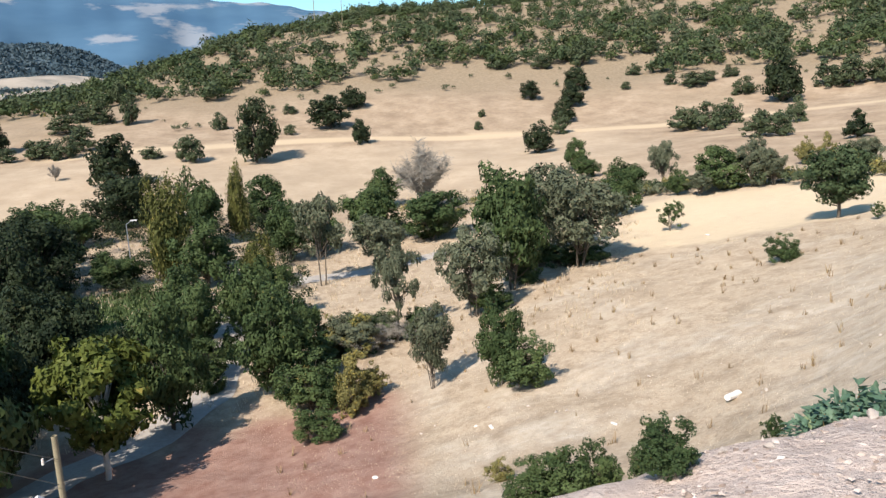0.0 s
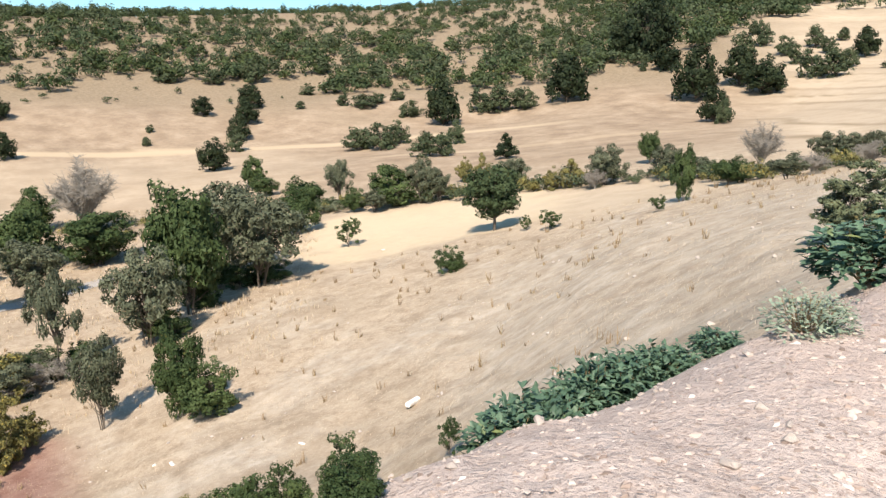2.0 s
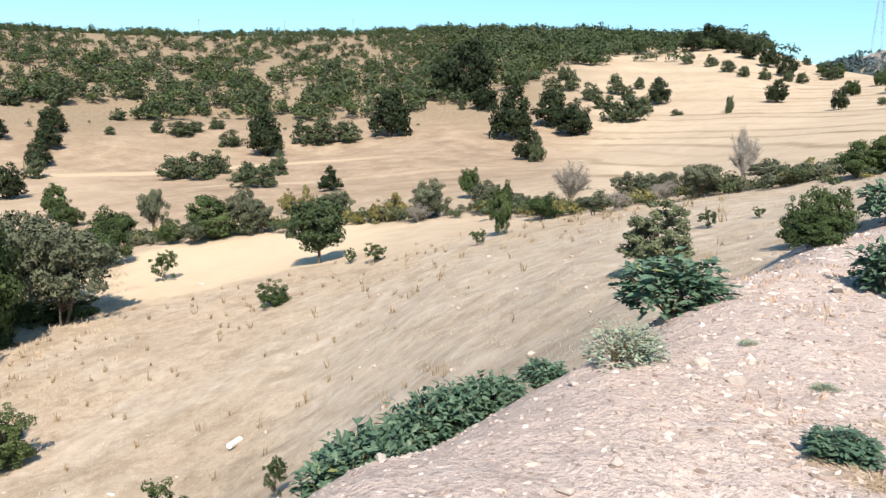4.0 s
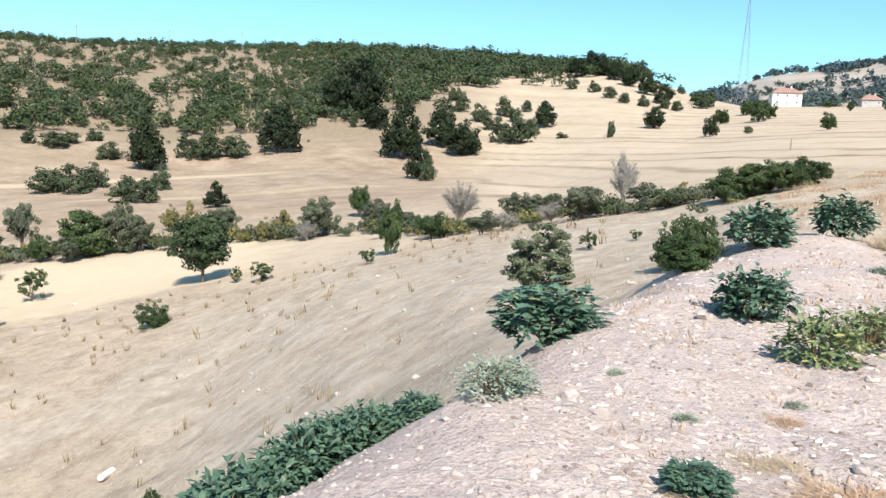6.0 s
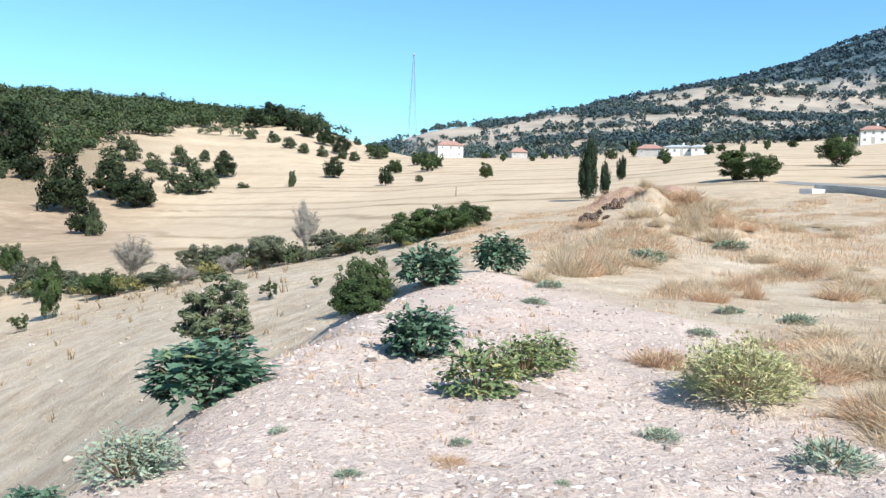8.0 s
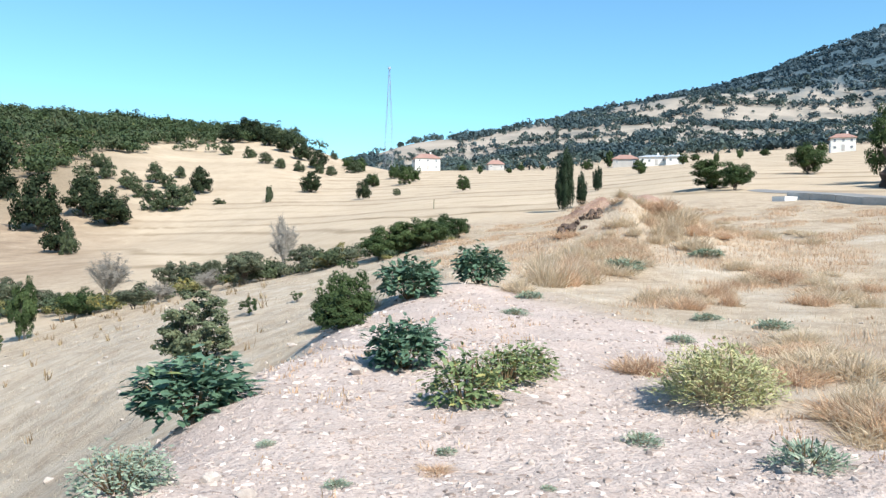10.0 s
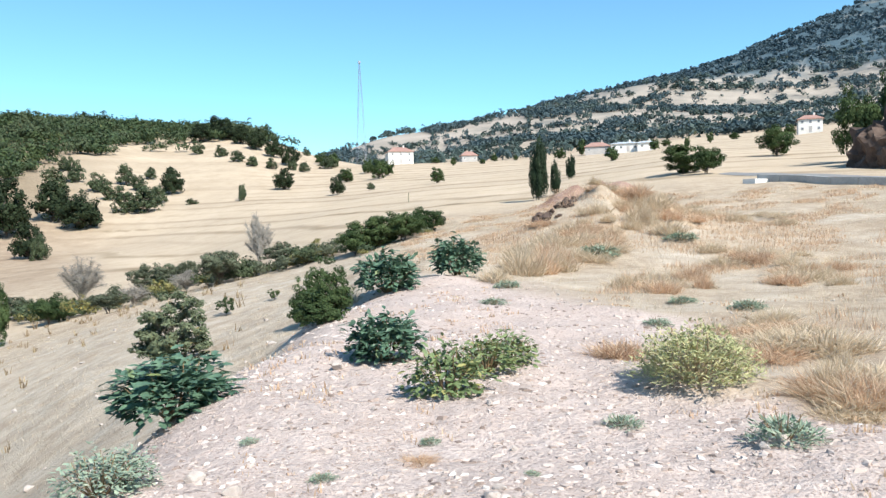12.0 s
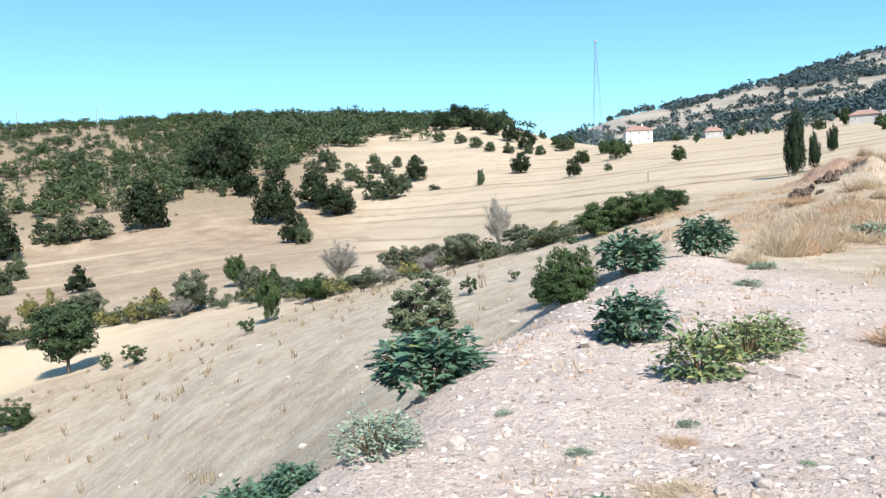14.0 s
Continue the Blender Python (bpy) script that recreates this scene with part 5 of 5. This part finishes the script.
top = spot(105.0, 28.5)
for up, side in ((4.7, 0.0), (3.9, .25)):
    cable(top + Vector((.4 + side, .1, up)), spot(124, 46) + Vector((0, side, 5 + up)), .5, "thin black overhead cable from the pole")


def street_lamp(az, r, tall):
    ob = new("street_lamp")
    part("post", *limb((0, 0, -.4), (0, 0, tall), .07, .05, 8, 0, None, 3), M["steel"], ob)
    part("arm", *limb((0, 0, tall), (.55, 0, tall + .3), .035, .03, 6, 0, None, 2), M["steel"], ob)
    part("lamp_head", *box(.4, 1.05, -.13, .13, tall + .26, tall + .38), M["lamp"], ob, "white lamp head")
    ob.matrix_world = Matrix.LocRotScale(spot(az, r), Euler((0, 0, radians(az))), None)
    tagged(ob, "slender steel street lamp with white head", "street lamp")


street_lamp(98.2, 86, 6.4)


def ribbon(name, line, width, material, label, lift=.05):
    """A strip of road laid over the ground along a line of (azimuth, distance)."""
    az, r = (np.interp(np.linspace(0, len(line) - 1, 90), range(len(line)), c) for c in zip(*line))
    a = np.radians(az)
    p = np.stack([-r * np.sin(a), r * np.cos(a)], -1)
    d = np.gradient(p, axis=0)
    d /= np.linalg.norm(d, axis=1)[:, None]
    nrm = np.stack([-d[:, 1], d[:, 0]], -1)
    verts = []
    for s in (-1, -.5, 0, .5, 1):
        q = p + nrm * s * width / 2
        qa, qr = polar(q[:, 0], q[:, 1])
        verts.append(np.concatenate([q, (height(qa, qr) + lift - .03 * abs(s))[:, None]], 1))
    n = len(p)
    faces = [(s * n + k, s * n + k + 1, (s + 1) * n + k + 1, (s + 1) * n + k) for s in range(4) for k in range(n - 1)]
    tagged(sheet(name, np.concatenate(verts), faces, material), label, "road", kind="structure")


ribbon("road", ((112, 36), (104.4, 42), (98.5, 44.5), (94, 50), (92.6, 58), (92.0, 68), (90, 76), (86.5, 80), (82, 81), (76, 86), (70, 88)), 2.7,
       plain_material("dusty_road", (.34, .32, .30), (.44, .42, .39), 1.5, .95, .3), "pale dusty village road under the trees", .07)
ribbon("road", ((-13.5, 84), (-16, 78), (-20, 72), (-25, 68), (-32, 64), (-45, 62)), 1.8, plain_material("asphalt", (.20, .20, .20), (.28, .28, .28), 1.5, .95, .3),
       "grey asphalt road along the bank", .06)


def barrier():
    """A low concrete parapet along the road, block by block."""
    ob = new("parapet")
    stops = [(-15.6, 73.0), (-17.0, 70.5), (-18.5, 68.2), (-20.0, 66.2), (-21.6, 64.6), (-23.4, 63.2), (-25.4, 62.0), (-27.6, 61.0)]
    for (a0, r0), (a1, r1) in zip(stops, stops[1:]):
        p, q = spot(a0, r0), spot(a1, r1)
        d = (q - p).normalized()
        n = Vector((-d.y, d.x, 0)) * .15
        v = [p - n, p + n, q - d * .04 + n, q - d * .04 - n]
        low = [tuple(c - Vector((0, 0, .2))) for c in v]
        high = [tuple(c + Vector((0, 0, .55))) for c in v]
        part("concrete_block", low + high, [(3, 2, 1, 0), (4, 5, 6, 7), (0, 1, 5, 4), (1, 2, 6, 5), (2, 3, 7, 6), (3, 0, 4, 7)], M["concrete"], ob)
    tagged(ob, "low grey concrete parapet beside the road", "parapet")


barrier()
slab = new("concrete_slab")
part("slab", *box(-1.4, 1.4, -.7, .7, -.2, .28), M["chalk"], slab)
slab.matrix_world = Matrix.LocRotScale(spot(-15.8, 72), Euler((.03, 0, .5)), None)
tagged(slab, "white broken concrete slab at the roadside", "slab")


def crag(az, r, wide, deep, tall, label):
    """A dark broken rock face."""
    bm = bmesh.new()
    bmesh.ops.create_icosphere(bm, subdivisions=5, radius=1)
    for v in bm.verts:
        p = v.co.normalized()
        k = .85 + .30 * noise.noise(p * 2.2) + .16 * noise.noise(p * 6.0) + .09 * noise.noise(p * 14.0) + .06 * noise.noise(p * 30.0)
        v.co = Vector((p.x * wide * k, p.y * deep * k, max(p.z, -.4) * tall * k))
    me = bpy.data.meshes.new("rock_face")
    bm.to_mesh(me)
    bm.free()
    me.materials.append(M["dark_stone"])
    ob = new("rock_face", me)
    ob.matrix_world = Matrix.LocRotScale(spot(az, r), Euler((0, 0, radians(az))), None)
    tagged(ob, label, "rock")


crag(-24.6, 82, 5.6, 4.0, 7.0, "dark brown rock cutting beside the road")
set_out("green", (-21.6, 88, 4.6, 7.6), (-24, 90, 5.4, 10.5), (-26.5, 88, 5.0, 9.0))

# Stones and litter that stand out on the slope and the heaps.
for az, r, s, name in ((73.3, 33.8, .62, "boulder"), (63.9, 30.5, .50, "boulder"), (82.7, 31.4, .55, "boulder"), (57.2, 70.5, .9, "boulder"), (48.6, 19.0, .75, "boulder"), (49.5, 18.0, .6, "boulder"),
                       (74.5, 34.5, .35, "boulder")):
    stone(az, r, s * .7, "large white stone on the dry slope", name, M["chalk"], .9, "white boulders")
for k in range(22):
    rr = np.random.RandomState(300 + k)
    stone(-2.4 + rr.uniform(-1.4, 2.2), 38.6 + rr.uniform(-1.6, 1.2), rr.uniform(.25, .75), "dark brown boulder on the rubble heap", "boulder", M["dark_stone"], 1.2, "rubble heap boulders")
for az, r, s in ((5.5, 4.7, .13), (3.0, 4.8, .17), (2.4, 5.0, .10), (-15.0, 6.1, .16), (-16.3, 6.2, .2), (13.5, 9.4, .30), (-4.9, 6.6, .14), (20.5, 5.2, .16), (23, 5.6, .18)):
    stone(az, r, s, "pale flat stone lying on pink gravel")


def white_post(az, r, long):
    ob = new("fallen_post")
    bm = bmesh.new()
    bmesh.ops.create_cone(bm, cap_ends=True, segments=10, radius1=.15, radius2=.12, depth=long)
    bmesh.ops.bevel(bm, geom=[e for e in bm.edges if e.is_boundary is False and abs(e.verts[0].co.z - e.verts[1].co.z) < .01], offset=.03, segments=2, affect="EDGES")
    me = bpy.data.meshes.new("fallen_post")
    bm.to_mesh(me)
    bm.free()
    me.materials.append(M["chalk"])
    ob.matrix_world = Matrix.LocRotScale(spot(az, r, .13), Euler((radians(84), 0, radians(28))), None)
    body = new("body", me)
    body.parent = ob
    tagged(ob, "short white concrete post lying in dry grass", "post")


white_post(55.4, 30.0, .95)


def field_post(az, r, tall):
    ob = new("field_post")
    part("post", *limb((0, 0, -.2), (.03, 0, tall), .10, .08, 7, .01, np.random.RandomState(3), 3), M["timber"], ob)
    ob.matrix_world = Matrix.Translation(spot(az, r))
    tagged(ob, "short dark wooden post in the stubble field", "post")


field_post(8.6, 120, 1.5)

# Tall trees below the standing place that shade the lane.
set_out("far_green", *[(a, 300 + 26 * math.sin(a * 3), 3.2 + 1.4 * math.sin(a * 7), 3.0 + 1.1 * math.cos(a * 5)) for a in (-17.6, -16.9, -14.2, -12.6, -11.1, -9.7, -8.9, -5.9, -3.9, -2.4, -.9, .8, 2.3, 3.2, 5.3, 6.6)])
set_out("green", (112, 36, 7.5, 10), (116.5, 33, 7, 10), (110.5, 43, 7, 10.5), (115, 41, 7, 11))
